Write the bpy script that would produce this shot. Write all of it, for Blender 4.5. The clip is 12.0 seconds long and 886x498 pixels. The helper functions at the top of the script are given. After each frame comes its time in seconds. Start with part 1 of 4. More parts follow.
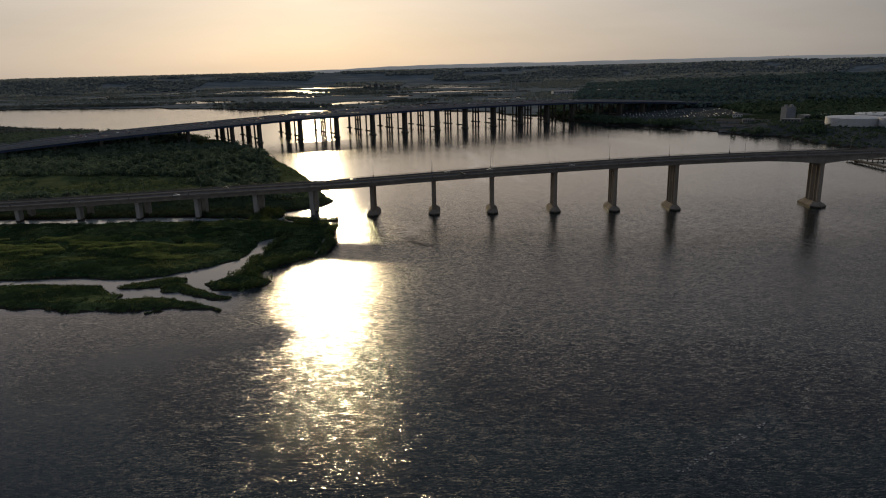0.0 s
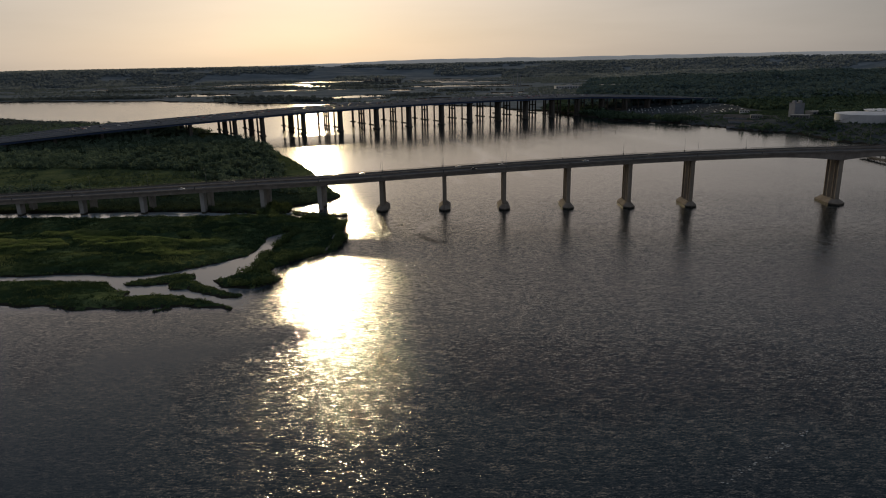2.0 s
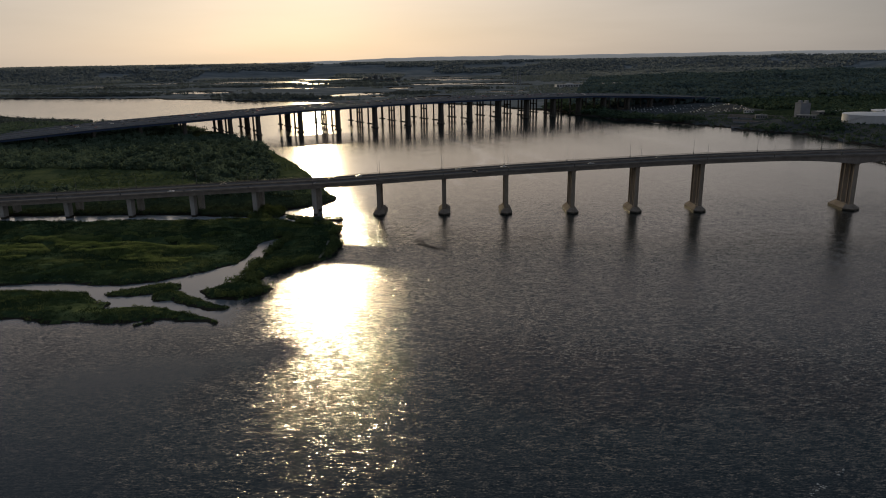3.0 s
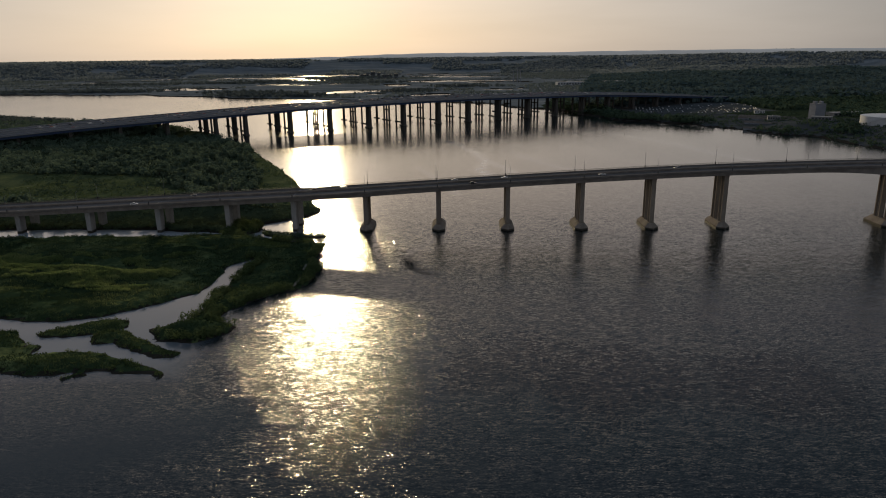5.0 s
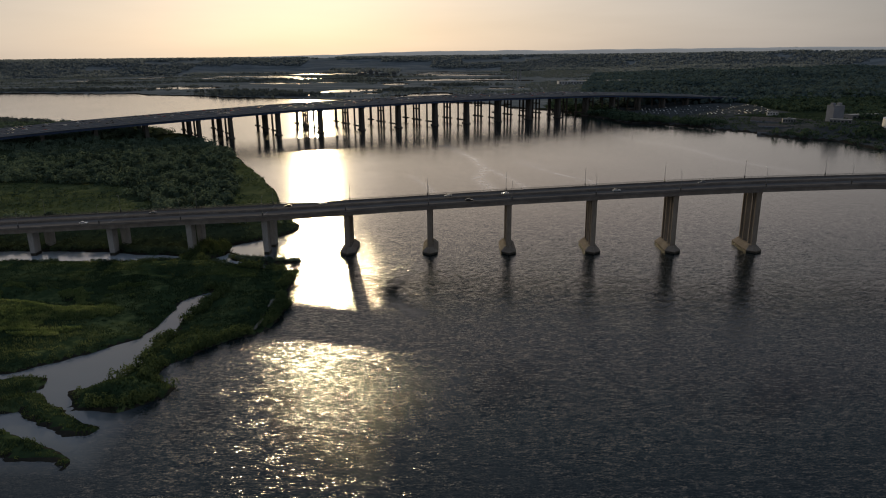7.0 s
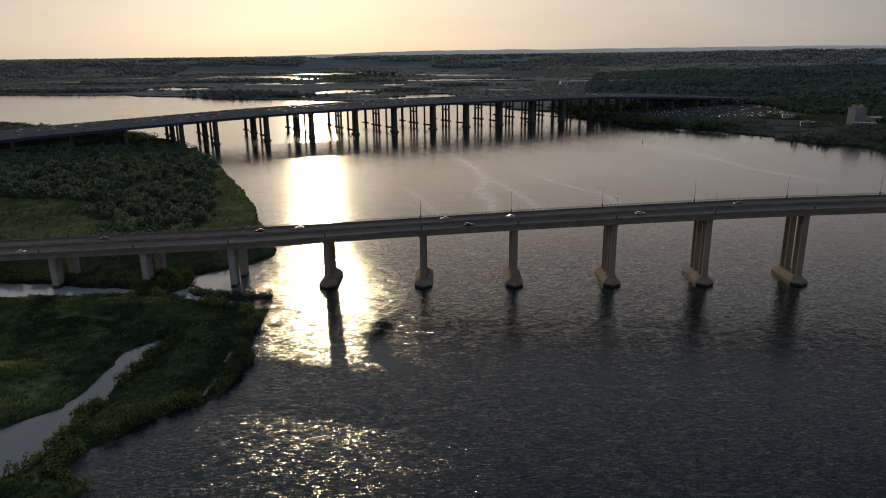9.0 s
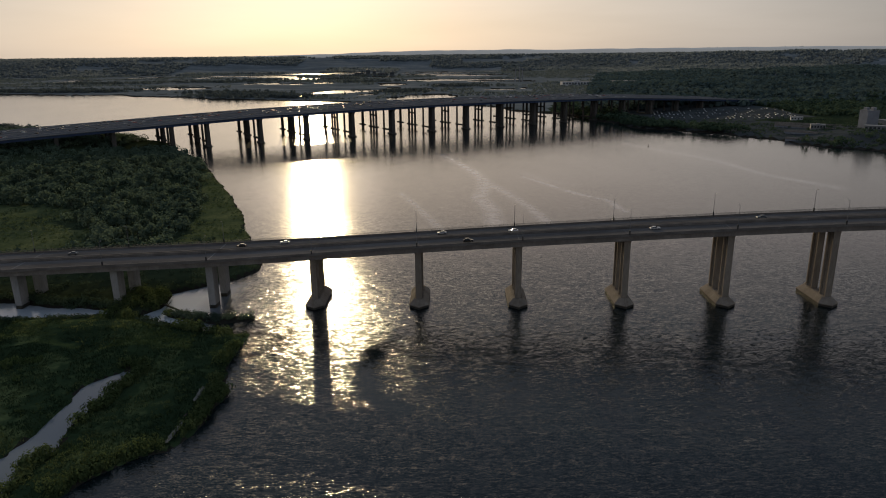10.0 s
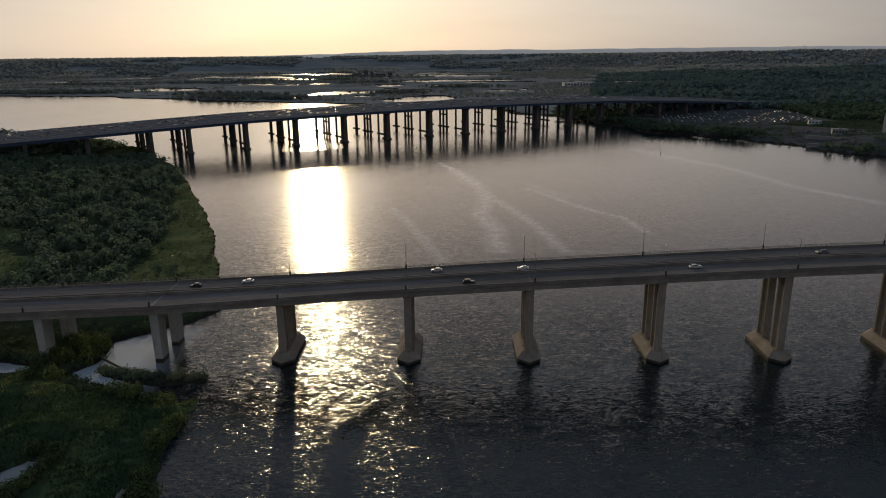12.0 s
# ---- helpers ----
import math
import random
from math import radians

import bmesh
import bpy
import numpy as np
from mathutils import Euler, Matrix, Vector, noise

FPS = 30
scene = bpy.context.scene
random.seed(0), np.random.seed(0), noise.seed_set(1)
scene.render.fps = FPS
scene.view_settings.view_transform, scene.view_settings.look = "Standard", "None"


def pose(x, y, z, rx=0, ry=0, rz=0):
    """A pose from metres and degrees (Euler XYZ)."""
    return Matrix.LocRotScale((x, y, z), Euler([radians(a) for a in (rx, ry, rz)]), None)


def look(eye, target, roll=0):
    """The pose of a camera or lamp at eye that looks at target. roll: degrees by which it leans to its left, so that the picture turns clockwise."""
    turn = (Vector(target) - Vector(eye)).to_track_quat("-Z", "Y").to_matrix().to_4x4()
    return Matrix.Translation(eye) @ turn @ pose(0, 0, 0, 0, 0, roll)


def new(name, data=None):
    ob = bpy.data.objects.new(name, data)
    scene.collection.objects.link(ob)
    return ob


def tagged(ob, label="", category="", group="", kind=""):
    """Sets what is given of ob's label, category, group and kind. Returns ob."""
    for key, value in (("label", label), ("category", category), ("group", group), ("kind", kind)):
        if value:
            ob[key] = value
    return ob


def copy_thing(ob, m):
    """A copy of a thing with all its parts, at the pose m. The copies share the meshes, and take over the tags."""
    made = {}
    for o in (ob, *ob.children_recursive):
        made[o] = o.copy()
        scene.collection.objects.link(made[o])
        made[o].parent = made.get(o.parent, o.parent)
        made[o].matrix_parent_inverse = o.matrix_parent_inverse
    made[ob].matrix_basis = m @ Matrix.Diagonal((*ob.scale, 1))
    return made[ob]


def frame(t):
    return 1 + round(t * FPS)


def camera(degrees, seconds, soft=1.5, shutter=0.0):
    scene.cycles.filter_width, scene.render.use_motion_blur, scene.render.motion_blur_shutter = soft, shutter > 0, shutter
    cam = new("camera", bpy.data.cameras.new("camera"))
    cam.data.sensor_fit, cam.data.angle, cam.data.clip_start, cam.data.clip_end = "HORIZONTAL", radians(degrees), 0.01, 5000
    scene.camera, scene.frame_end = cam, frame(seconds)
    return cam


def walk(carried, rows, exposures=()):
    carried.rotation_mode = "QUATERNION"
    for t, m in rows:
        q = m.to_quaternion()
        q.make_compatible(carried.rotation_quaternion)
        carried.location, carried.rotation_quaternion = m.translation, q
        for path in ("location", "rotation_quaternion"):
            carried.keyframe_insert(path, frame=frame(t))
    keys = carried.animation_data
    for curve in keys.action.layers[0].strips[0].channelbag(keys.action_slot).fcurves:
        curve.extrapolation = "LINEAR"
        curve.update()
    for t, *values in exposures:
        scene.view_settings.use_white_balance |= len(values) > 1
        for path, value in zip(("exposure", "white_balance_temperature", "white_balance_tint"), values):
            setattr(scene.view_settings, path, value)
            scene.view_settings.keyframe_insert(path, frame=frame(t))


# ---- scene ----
cam = camera(65.7, 12.0, soft=1.05)
PATH = [
    (0, (65.3, -510.852, 110.956), (65.253, -508.921, 110.436), -1.4),
    (0.5, (61.883, -512.036, 110.362), (61.837, -510.107, 109.836), -1.4),
    (1, (59.195, -511.146, 109.732), (59.152, -509.218, 109.203), -1.3),
    (1.5, (57.304, -507.4, 109.446), (57.261, -505.472, 108.914), -1.2),
    (2, (55.995, -500.996, 109.47), (55.952, -499.069, 108.936), -1.1),
    (2.5, (55.34, -492.012, 109.559), (55.299, -490.086, 109.022), -1.0),
    (3, (55.346, -480.905, 109.736), (55.306, -478.98, 109.196), -0.9),
    (5, (57.367, -428.747, 110.838), (57.331, -426.824, 110.288), -0.7),
    (5.5, (58.232, -414.878, 110.991), (58.195, -412.955, 110.439), -0.7),
    (6, (59.239, -400.496, 110.948), (59.203, -398.574, 110.394), -0.7),
    (6.5, (60.188, -386.161, 110.998), (60.151, -384.24, 110.444), -0.7),
    (7, (60.828, -372.245, 111.036), (60.793, -370.324, 110.481), -0.6),
    (9, (62.488, -316.153, 111.527), (62.452, -314.232, 110.97), -0.7),
    (9.5, (62.76, -301.966, 111.519), (62.725, -300.045, 110.961), -0.6),
    (10, (63.036, -287.574, 111.499), (63.001, -285.654, 110.942), -0.6),
    (10.5, (63.151, -273.344, 111.415), (63.116, -271.424, 110.857), -0.6),
    (11, (63.527, -259.273, 111.406), (63.491, -257.353, 110.848), -0.6),
    (11.5, (63.733, -245.415, 111.518), (63.698, -243.495, 110.962), -0.7),
    (12, (63.813, -231.324, 111.557), (63.78, -229.404, 111.0), -0.6),
]
walk(cam, [(t, look(eye, target, roll)) for t, eye, target, roll in PATH], [(0, -0.04, 6250, 9), (5, 0.11, 6250, 9), (12, 0.26, 6250, 9)])

# ---- light ----
SUN_AZ, SUN_EL = radians(-11.5), radians(11.4)
SUN_DIR = Vector((math.sin(SUN_AZ) * math.cos(SUN_EL), math.cos(SUN_AZ) * math.cos(SUN_EL), math.sin(SUN_EL)))
world = bpy.data.worlds.new("sky")
scene.world = world
world.use_nodes = True
wn = world.node_tree.nodes
sky = wn.new("ShaderNodeTexSky")
sky.sky_type = "NISHITA"
sky.sun_disc = False
sky.sun_elevation, sky.sun_rotation = SUN_EL, SUN_AZ
sky.air_density, sky.dust_density, sky.ozone_density, sky.altitude = 1.0, 1.6, 2.0, 50
# thin high haze over the clear sky: warm low down, grey-blue overhead, with faint cloud streaks
coord, sep = wn.new("ShaderNodeTexCoord"), wn.new("ShaderNodeSeparateXYZ")
veil, streak, cloud = wn.new("ShaderNodeValToRGB"), wn.new("ShaderNodeTexNoise"), wn.new("ShaderNodeMapRange")
spread, weigh, both, clear = wn.new("ShaderNodeMapping"), wn.new("ShaderNodeVectorMath"), wn.new("ShaderNodeVectorMath"), wn.new("ShaderNodeVectorMath")
stops = ((0.0, (0.68, 0.585, 0.49)), (0.085, (0.75, 0.645, 0.555)), (0.15, (0.98, 0.83, 0.70)), (0.22, (1.02, 0.83, 0.69)), (0.33, (0.62, 0.55, 0.52)), (0.48, (0.38, 0.412, 0.46)), (0.68, (0.415, 0.47, 0.55)), (1.0, (0.455, 0.52, 0.63)))
for k, (p, c) in enumerate(stops):
    e = veil.color_ramp.elements[k] if k < 2 else veil.color_ramp.elements.new(p)
    e.position, e.color = p, (*c, 1)
veil.color_ramp.elements[1].position = stops[1][0]
spread.inputs["Scale"].default_value = (1.6, 1.6, 13)
streak.inputs["Scale"].default_value, streak.inputs["Detail"].default_value = 1.6, 5
cloud.inputs["From Min"].default_value, cloud.inputs["From Max"].default_value = 0.3, 0.7
cloud.inputs["To Min"].default_value, cloud.inputs["To Max"].default_value = 0.92, 1.08
weigh.operation, clear.operation, both.operation = "SCALE", "SCALE", "ADD"
clear.inputs["Scale"].default_value = 0.010
wl = world.node_tree.links.new
wl(coord.outputs["Generated"], sep.inputs[0]), wl(sep.outputs["Z"], veil.inputs[0])
wl(coord.outputs["Generated"], spread.inputs[0]), wl(spread.outputs[0], streak.inputs["Vector"]), wl(streak.outputs[0], cloud.inputs[0])
# the haze is brighter towards the sun
aim, ahead, glow = wn.new("ShaderNodeVectorMath"), wn.new("ShaderNodeMapRange"), wn.new("ShaderNodeMath")
aim.operation, glow.operation = "DOT_PRODUCT", "MULTIPLY"
aim.inputs[1].default_value = SUN_DIR
ahead.inputs["From Min"].default_value, ahead.inputs["From Max"].default_value = 0.66, 1.0
ahead.inputs["To Min"].default_value, ahead.inputs["To Max"].default_value = 0.50, 0.96
wl(coord.outputs["Generated"], aim.inputs[0]), wl(aim.outputs["Value"], ahead.inputs[0])
near_sun, halo = wn.new("ShaderNodeMapRange"), wn.new("ShaderNodeMath")
near_sun.interpolation_type, halo.operation = "SMOOTHSTEP", "ADD"
near_sun.inputs["From Min"].default_value, near_sun.inputs["From Max"].default_value = 0.9925, 1.0
near_sun.inputs["To Min"].default_value, near_sun.inputs["To Max"].default_value = 0.0, 0.78
wl(aim.outputs["Value"], near_sun.inputs[0]), wl(ahead.outputs[0], halo.inputs[0]), wl(near_sun.outputs[0], halo.inputs[1])
wl(halo.outputs[0], glow.inputs[0]), wl(cloud.outputs[0], glow.inputs[1])
# and warmest there, cooling to the sides
side, cool, toned = wn.new("ShaderNodeMapRange"), wn.new("ShaderNodeValToRGB"), wn.new("ShaderNodeVectorMath")
side.inputs["From Min"].default_value, side.inputs["From Max"].default_value = -0.3, 1.0
toned.operation = "MULTIPLY"
for k, (p, c) in enumerate(((0.0, (0.86, 0.93, 1.02)), (0.38, (1.07, 1.13, 1.22)), (0.692, (0.80, 0.86, 0.97)), (0.885, (0.95, 0.965, 1.005)), (0.977, (1.035, 1.0, 0.975)))):
    e = cool.color_ramp.elements[k] if k < 2 else cool.color_ramp.elements.new(p)
    e.position, e.color = p, (*c, 1)
cool.color_ramp.elements[1].position = 0.38
wl(aim.outputs["Value"], side.inputs[0]), wl(side.outputs[0], cool.inputs[0])
wl(veil.outputs[0], toned.inputs[0]), wl(cool.outputs[0], toned.inputs[1])
wl(toned.outputs[0], weigh.inputs[0]), wl(glow.outputs[0], weigh.inputs["Scale"])
wl(sky.outputs[0], clear.inputs[0]), wl(clear.outputs[0], both.inputs[0]), wl(weigh.outputs[0], both.inputs[1])
wl(both.outputs[0], wn["Background"].inputs[0])
wn["Background"].inputs[1].default_value = 0.8
sun = new("sun", bpy.data.lights.new("sun", "SUN"))
sun.data.energy, sun.data.angle, sun.data.color = 1.9, radians(0.9), (1.0, 0.76, 0.42)
sun.matrix_world = look(SUN_DIR * 100, (0, 0, 0))
scene.view_settings.exposure = 0.0


# ---- materials ----
def material(name, colors, scale, rough=0.8, metal=0.0, bump=0.0, bump_scale=None, spec=0.3, detail=6, stretch=(1, 1, 1), random_tint=0.0, thin=0.0):
    """A procedural material: colours mixed by noise at two scales, in metres."""
    m = bpy.data.materials.new(name)
    m.use_nodes = True
    n, l = m.node_tree.nodes, m.node_tree.links
    b = n["Principled BSDF"]
    b.inputs["Roughness"].default_value, b.inputs["Metallic"].default_value = rough, metal
    b.inputs["Specular IOR Level"].default_value = spec
    mp = n.new("ShaderNodeMapping")
    geo = n.new("ShaderNodeNewGeometry")
    mp.inputs["Scale"].default_value = stretch
    l.new(geo.outputs["Position"], mp.inputs[0])
    big, fine = n.new("ShaderNodeTexNoise"), n.new("ShaderNodeTexNoise")
    big.inputs["Scale"].default_value, big.inputs["Detail"].default_value = 1.0 / scale, detail
    fine.inputs["Scale"].default_value, fine.inputs["Detail"].default_value = 9.0 / scale, 4
    for t in (big, fine):
        l.new(mp.outputs[0], t.inputs["Vector"])
    mix = n.new("ShaderNodeMath")
    mix.operation = "MULTIPLY_ADD"
    mix.inputs[1].default_value = 0.35
    l.new(fine.outputs[0], mix.inputs[0])
    half = n.new("ShaderNodeMath")
    half.operation = "MULTIPLY"
    half.inputs[1].default_value = 0.65
    l.new(big.outputs[0], half.inputs[0])
    l.new(half.outputs[0], mix.inputs[2])
    ramp = n.new("ShaderNodeValToRGB")
    els = ramp.color_ramp.elements
    k = len(colors)
    els[0].position, els[1].position = 0.33, 0.67
    els[0].color, els[1].color = (*colors[0], 1), (*colors[-1], 1)
    for i in range(1, k - 1):
        e = els.new(0.33 + 0.34 * i / (k - 1))
        e.color = (*colors[i], 1)
    l.new(mix.outputs[0], ramp.inputs[0])
    out = ramp.outputs[0]
    if random_tint:
        info, hsv, mr = n.new("ShaderNodeObjectInfo"), n.new("ShaderNodeHueSaturation"), n.new("ShaderNodeMapRange")
        mr.inputs["To Min"].default_value, mr.inputs["To Max"].default_value = 1 - random_tint, 1 + random_tint
        l.new(info.outputs["Random"], mr.inputs[0])
        l.new(mr.outputs[0], hsv.inputs["Value"])
        l.new(out, hsv.inputs["Color"])
        out = hsv.outputs[0]
    l.new(out, b.inputs["Base Color"])
    if thin:
        tr, mx = n.new("ShaderNodeBsdfTranslucent"), n.new("ShaderNodeMixShader")
        mx.inputs[0].default_value = thin
        l.new(out, tr.inputs["Color"])
        l.new(b.outputs[0], mx.inputs[1]), l.new(tr.outputs[0], mx.inputs[2])
        l.new(mx.outputs[0], n["Material Output"].inputs["Surface"])
    if bump:
        bp, bt = n.new("ShaderNodeBump"), n.new("ShaderNodeTexNoise")
        bt.inputs["Scale"].default_value, bt.inputs["Detail"].default_value = 1.0 / (bump_scale or scale / 8), 5
        l.new(geo.outputs["Position"], bt.inputs["Vector"])
        l.new(bt.outputs[0], bp.inputs["Height"])
        bp.inputs["Strength"].default_value, bp.inputs["Distance"].default_value = 1.0, bump
        l.new(bp.outputs[0], b.inputs["Normal"])
    return m


def water_material():
    m = bpy.data.materials.new("river_water")
    m.use_nodes = True
    n, l = m.node_tree.nodes, m.node_tree.links
    b = n["Principled BSDF"]
    b.inputs["Base Color"].default_value = (0.005, 0.010, 0.012, 1)
    b.inputs["IOR"].default_value = 1.333
    geo = n.new("ShaderNodeNewGeometry")

    def noise_at(scale, detail, stretch=(1, 1, 1), turn=0.0, distort=0.0):
        mp, t = n.new("ShaderNodeMapping"), n.new("ShaderNodeTexNoise")
        mp.inputs["Scale"].default_value, mp.inputs["Rotation"].default_value = stretch, (0, 0, radians(turn))
        l.new(geo.outputs["Position"], mp.inputs[0])
        l.new(mp.outputs[0], t.inputs["Vector"])
        t.inputs["Scale"].default_value, t.inputs["Detail"].default_value, t.inputs["Distortion"].default_value = scale, detail, distort
        return t.outputs[0]

    def maths(op, a, c, d=None):
        k = n.new("ShaderNodeMath")
        k.operation = op
        for i, v in enumerate((a, c, d)):
            if v is None:
                continue
            if isinstance(v, (int, float)):
                k.inputs[i].default_value = v
            else:
                l.new(v, k.inputs[i])
        return k.outputs[0]

    slick = noise_at(0.011, 3, (1.0, 0.45, 1), 28, 1.2)

    def ramp(v, a, c, p, q):
        k = n.new("ShaderNodeMapRange")
        k.inputs["From Min"].default_value, k.inputs["From Max"].default_value = a, c
        k.inputs["To Min"].default_value, k.inputs["To Max"].default_value = p, q
        l.new(v, k.inputs[0])
        return k.outputs[0]

    xyz = n.new("ShaderNodeSeparateXYZ")
    l.new(geo.outputs["Position"], xyz.inputs[0])
    # gusts, calmer water above the bridge, thin slick lines, and an eddy below the second pier
    paws = ramp(noise_at(0.2, 3, (0.7, 1.3, 1), 10), 0.36, 0.64, 0.6, 1.3)
    gust = maths("MULTIPLY", ramp(slick, 0.38, 0.62, 0.8, 1.12), paws)
    reach = maths("MULTIPLY", maths("MULTIPLY", ramp(xyz.outputs["Y"], -20.0, 75.0, 1.0, 0.42), ramp(xyz.outputs["Y"], 60.0, 220.0, 1.0, 0.5)), ramp(xyz.outputs["Y"], -300.0, -70.0, 1.06, 1.0))
    wander = maths("MULTIPLY", maths("SUBTRACT", noise_at(0.03, 3), 0.5), 34.0)
    fray = maths("SUBTRACT", noise_at(0.16, 4), 0.5)

    def calm_trail(pts, width, calm):
        """A smooth patch of water along a bent line, with a frayed edge."""
        near = None
        for (ax, ay), (bx, by) in zip(pts, pts[1:]):
            run = math.hypot(bx - ax, by - ay)
            ux, uy = (bx - ax) / run, (by - ay) / run
            dx, dy = maths("SUBTRACT", xyz.outputs["X"], ax), maths("SUBTRACT", xyz.outputs["Y"], ay)
            along = maths("MINIMUM", maths("MAXIMUM", maths("ADD", maths("MULTIPLY", dx, ux), maths("MULTIPLY", dy, uy)), 0.0), run)
            ox, oy = maths("SUBTRACT", dx, maths("MULTIPLY", along, ux)), maths("SUBTRACT", dy, maths("MULTIPLY", along, uy))
            d = maths("SQRT", maths("ADD", maths("MULTIPLY", ox, ox), maths("MULTIPLY", oy, oy)), 0)
            near = d if near is None else maths("MINIMUM", near, d)
        frayed = maths("MULTIPLY_ADD", fray, width * 0.9, near)
        return ramp(frayed, width * 0.25, width * 1.4, calm, 1.0)

    lines = None
    for pts, width, calm in ((((50, 470), (62, 431), (82, 357), (90, 297), (82, 240), (89, 204), (90, 150)), 7.0, 0.25), (((97, 286), (107, 248), (118, 207), (127, 147)), 5.0, 0.4),
                             (((126, 330), (160, 255), (179, 229), (184, 190)), 4.0, 0.4), (((270, 560), (288, 512), (330, 419), (344, 334), (378, 268)), 6.0, 0.5),
                             (((126, 355), (148, 306), (167, 290)), 4.0, 0.6), (((60, 120), (38, 200), (20, 260)), 4.0, 0.5)):
        one = calm_trail(pts, width, calm)
        lines = one if lines is None else maths("MULTIPLY", lines, one)
    eddy = maths("MINIMUM", calm_trail(((41, -26), (37, -36), (32, -46)), 4.2, 0.7), calm_trail(((32, -46), (30.5, -63), (34.5, -80), (44, -90)), 4.6, 0.25))
    eddy = maths("MULTIPLY", eddy, calm_trail(((-75, -262), (-38, -250), (-17, -236)), 13.0, 0.35))
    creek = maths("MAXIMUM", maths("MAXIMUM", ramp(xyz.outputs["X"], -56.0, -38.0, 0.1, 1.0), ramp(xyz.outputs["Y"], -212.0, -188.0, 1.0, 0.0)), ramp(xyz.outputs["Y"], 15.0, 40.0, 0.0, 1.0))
    # calmer in the lee of the marsh
    lee = maths("MAXIMUM", ramp(maths("ADD", xyz.outputs["X"], maths("MULTIPLY", wander, 0.5)), -52.0, -12.0, 0.4, 1.0), ramp(xyz.outputs["Y"], -45.0, -10.0, 0.0, 1.0))
    # lighter wind over the eastern half of the river
    east = ramp(maths("ADD", xyz.outputs["X"], wander), 62.0, 140.0, 1.0, 0.87)
    size = maths("MULTIPLY", maths("MULTIPLY", maths("MULTIPLY", gust, maths("MULTIPLY", reach, east)), creek), maths("MULTIPLY", maths("MULTIPLY", lines, eddy), lee))
    # wind waves as slopes: crests a few metres long over a slow swell, with fine ripples between them
    def slopes(scale, detail, coarse, stretch, turn, amount):
        mp, t, mid, by = n.new("ShaderNodeMapping"), n.new("ShaderNodeTexNoise"), n.new("ShaderNodeVectorMath"), n.new("ShaderNodeVectorMath")
        mp.inputs["Scale"].default_value, mp.inputs["Rotation"].default_value = stretch, (0, 0, radians(turn))
        l.new(geo.outputs["Position"], mp.inputs[0]), l.new(mp.outputs[0], t.inputs["Vector"])
        t.inputs["Scale"].default_value, t.inputs["Detail"].default_value, t.inputs["Roughness"].default_value = scale, detail, coarse
        mid.operation, by.operation = "SUBTRACT", "MULTIPLY"
        mid.inputs[1].default_value, by.inputs[1].default_value = (0.5, 0.5, 0.5), amount
        l.new(t.outputs["Color"], mid.inputs[0]), l.new(mid.outputs[0], by.inputs[0])
        return by.outputs[0]

    def vmath(op, a, c):
        k = n.new("ShaderNodeVectorMath")
        k.operation = op
        l.new(a, k.inputs[0])
        l.new(c, k.inputs["Scale" if op == "SCALE" else 1])
        return k.outputs[0]

    sea = vmath("ADD", slopes(1.7, 2, 0.55, (0.30, 1.25, 1), 9, WAVES), slopes(0.3, 1, 0.5, (0.6, 1.2, 1), -8, SWELL))
    sea = vmath("ADD", vmath("SCALE", sea, size), vmath("SCALE", slopes(3.4, 1, 0.5, (0.55, 1.2, 1), 16, RIPPLE), size))
    up, unit = n.new("ShaderNodeVectorMath"), n.new("ShaderNodeVectorMath")
    up.operation, unit.operation = "ADD", "NORMALIZE"
    up.inputs[1].default_value = (0, 0, 1)
    l.new(sea, up.inputs[0]), l.new(up.outputs[0], unit.inputs[0])
    l.new(unit.outputs[0], b.inputs["Normal"])
    rough = maths("MULTIPLY_ADD", slick, 0.03, WATER_ROUGH)
    rough = maths("MULTIPLY", rough, maths("MULTIPLY_ADD", eddy, 0.7, 0.3))
    # pale sky sheen painted into the colour of the slick lines
    line_sheen = maths("MULTIPLY", maths("SUBTRACT", 1.0, lines), ramp(noise_at(0.12, 5, (1, 1, 1), 0, 1.0), 0.38, 0.58, 0.45, 1.0))
    # shallow creek: a silty tint with bright sky reflection painted in
    silt_sheen = maths("MULTIPLY", maths("SUBTRACT", 1.0, creek), ramp(xyz.outputs["Y"], -45.0, -15.0, 0.3, 1.0))
    tone = n.new("ShaderNodeMix")
    tone.data_type = "RGBA"
    tone.inputs["A"].default_value, tone.inputs["B"].default_value = (0.005, 0.010, 0.012, 1), (0.30, 0.29, 0.29, 1)
    l.new(line_sheen, tone.inputs["Factor"])
    creek_tone = n.new("ShaderNodeMix")
    creek_tone.data_type = "RGBA"
    creek_tone.inputs["B"].default_value = (0.40, 0.45, 0.50, 1)
    l.new(silt_sheen, creek_tone.inputs["Factor"]), l.new(tone.outputs["Result"], creek_tone.inputs["A"])
    l.new(creek_tone.outputs["Result"], b.inputs["Base Color"])
    l.new(rough, b.inputs["Roughness"])
    return m


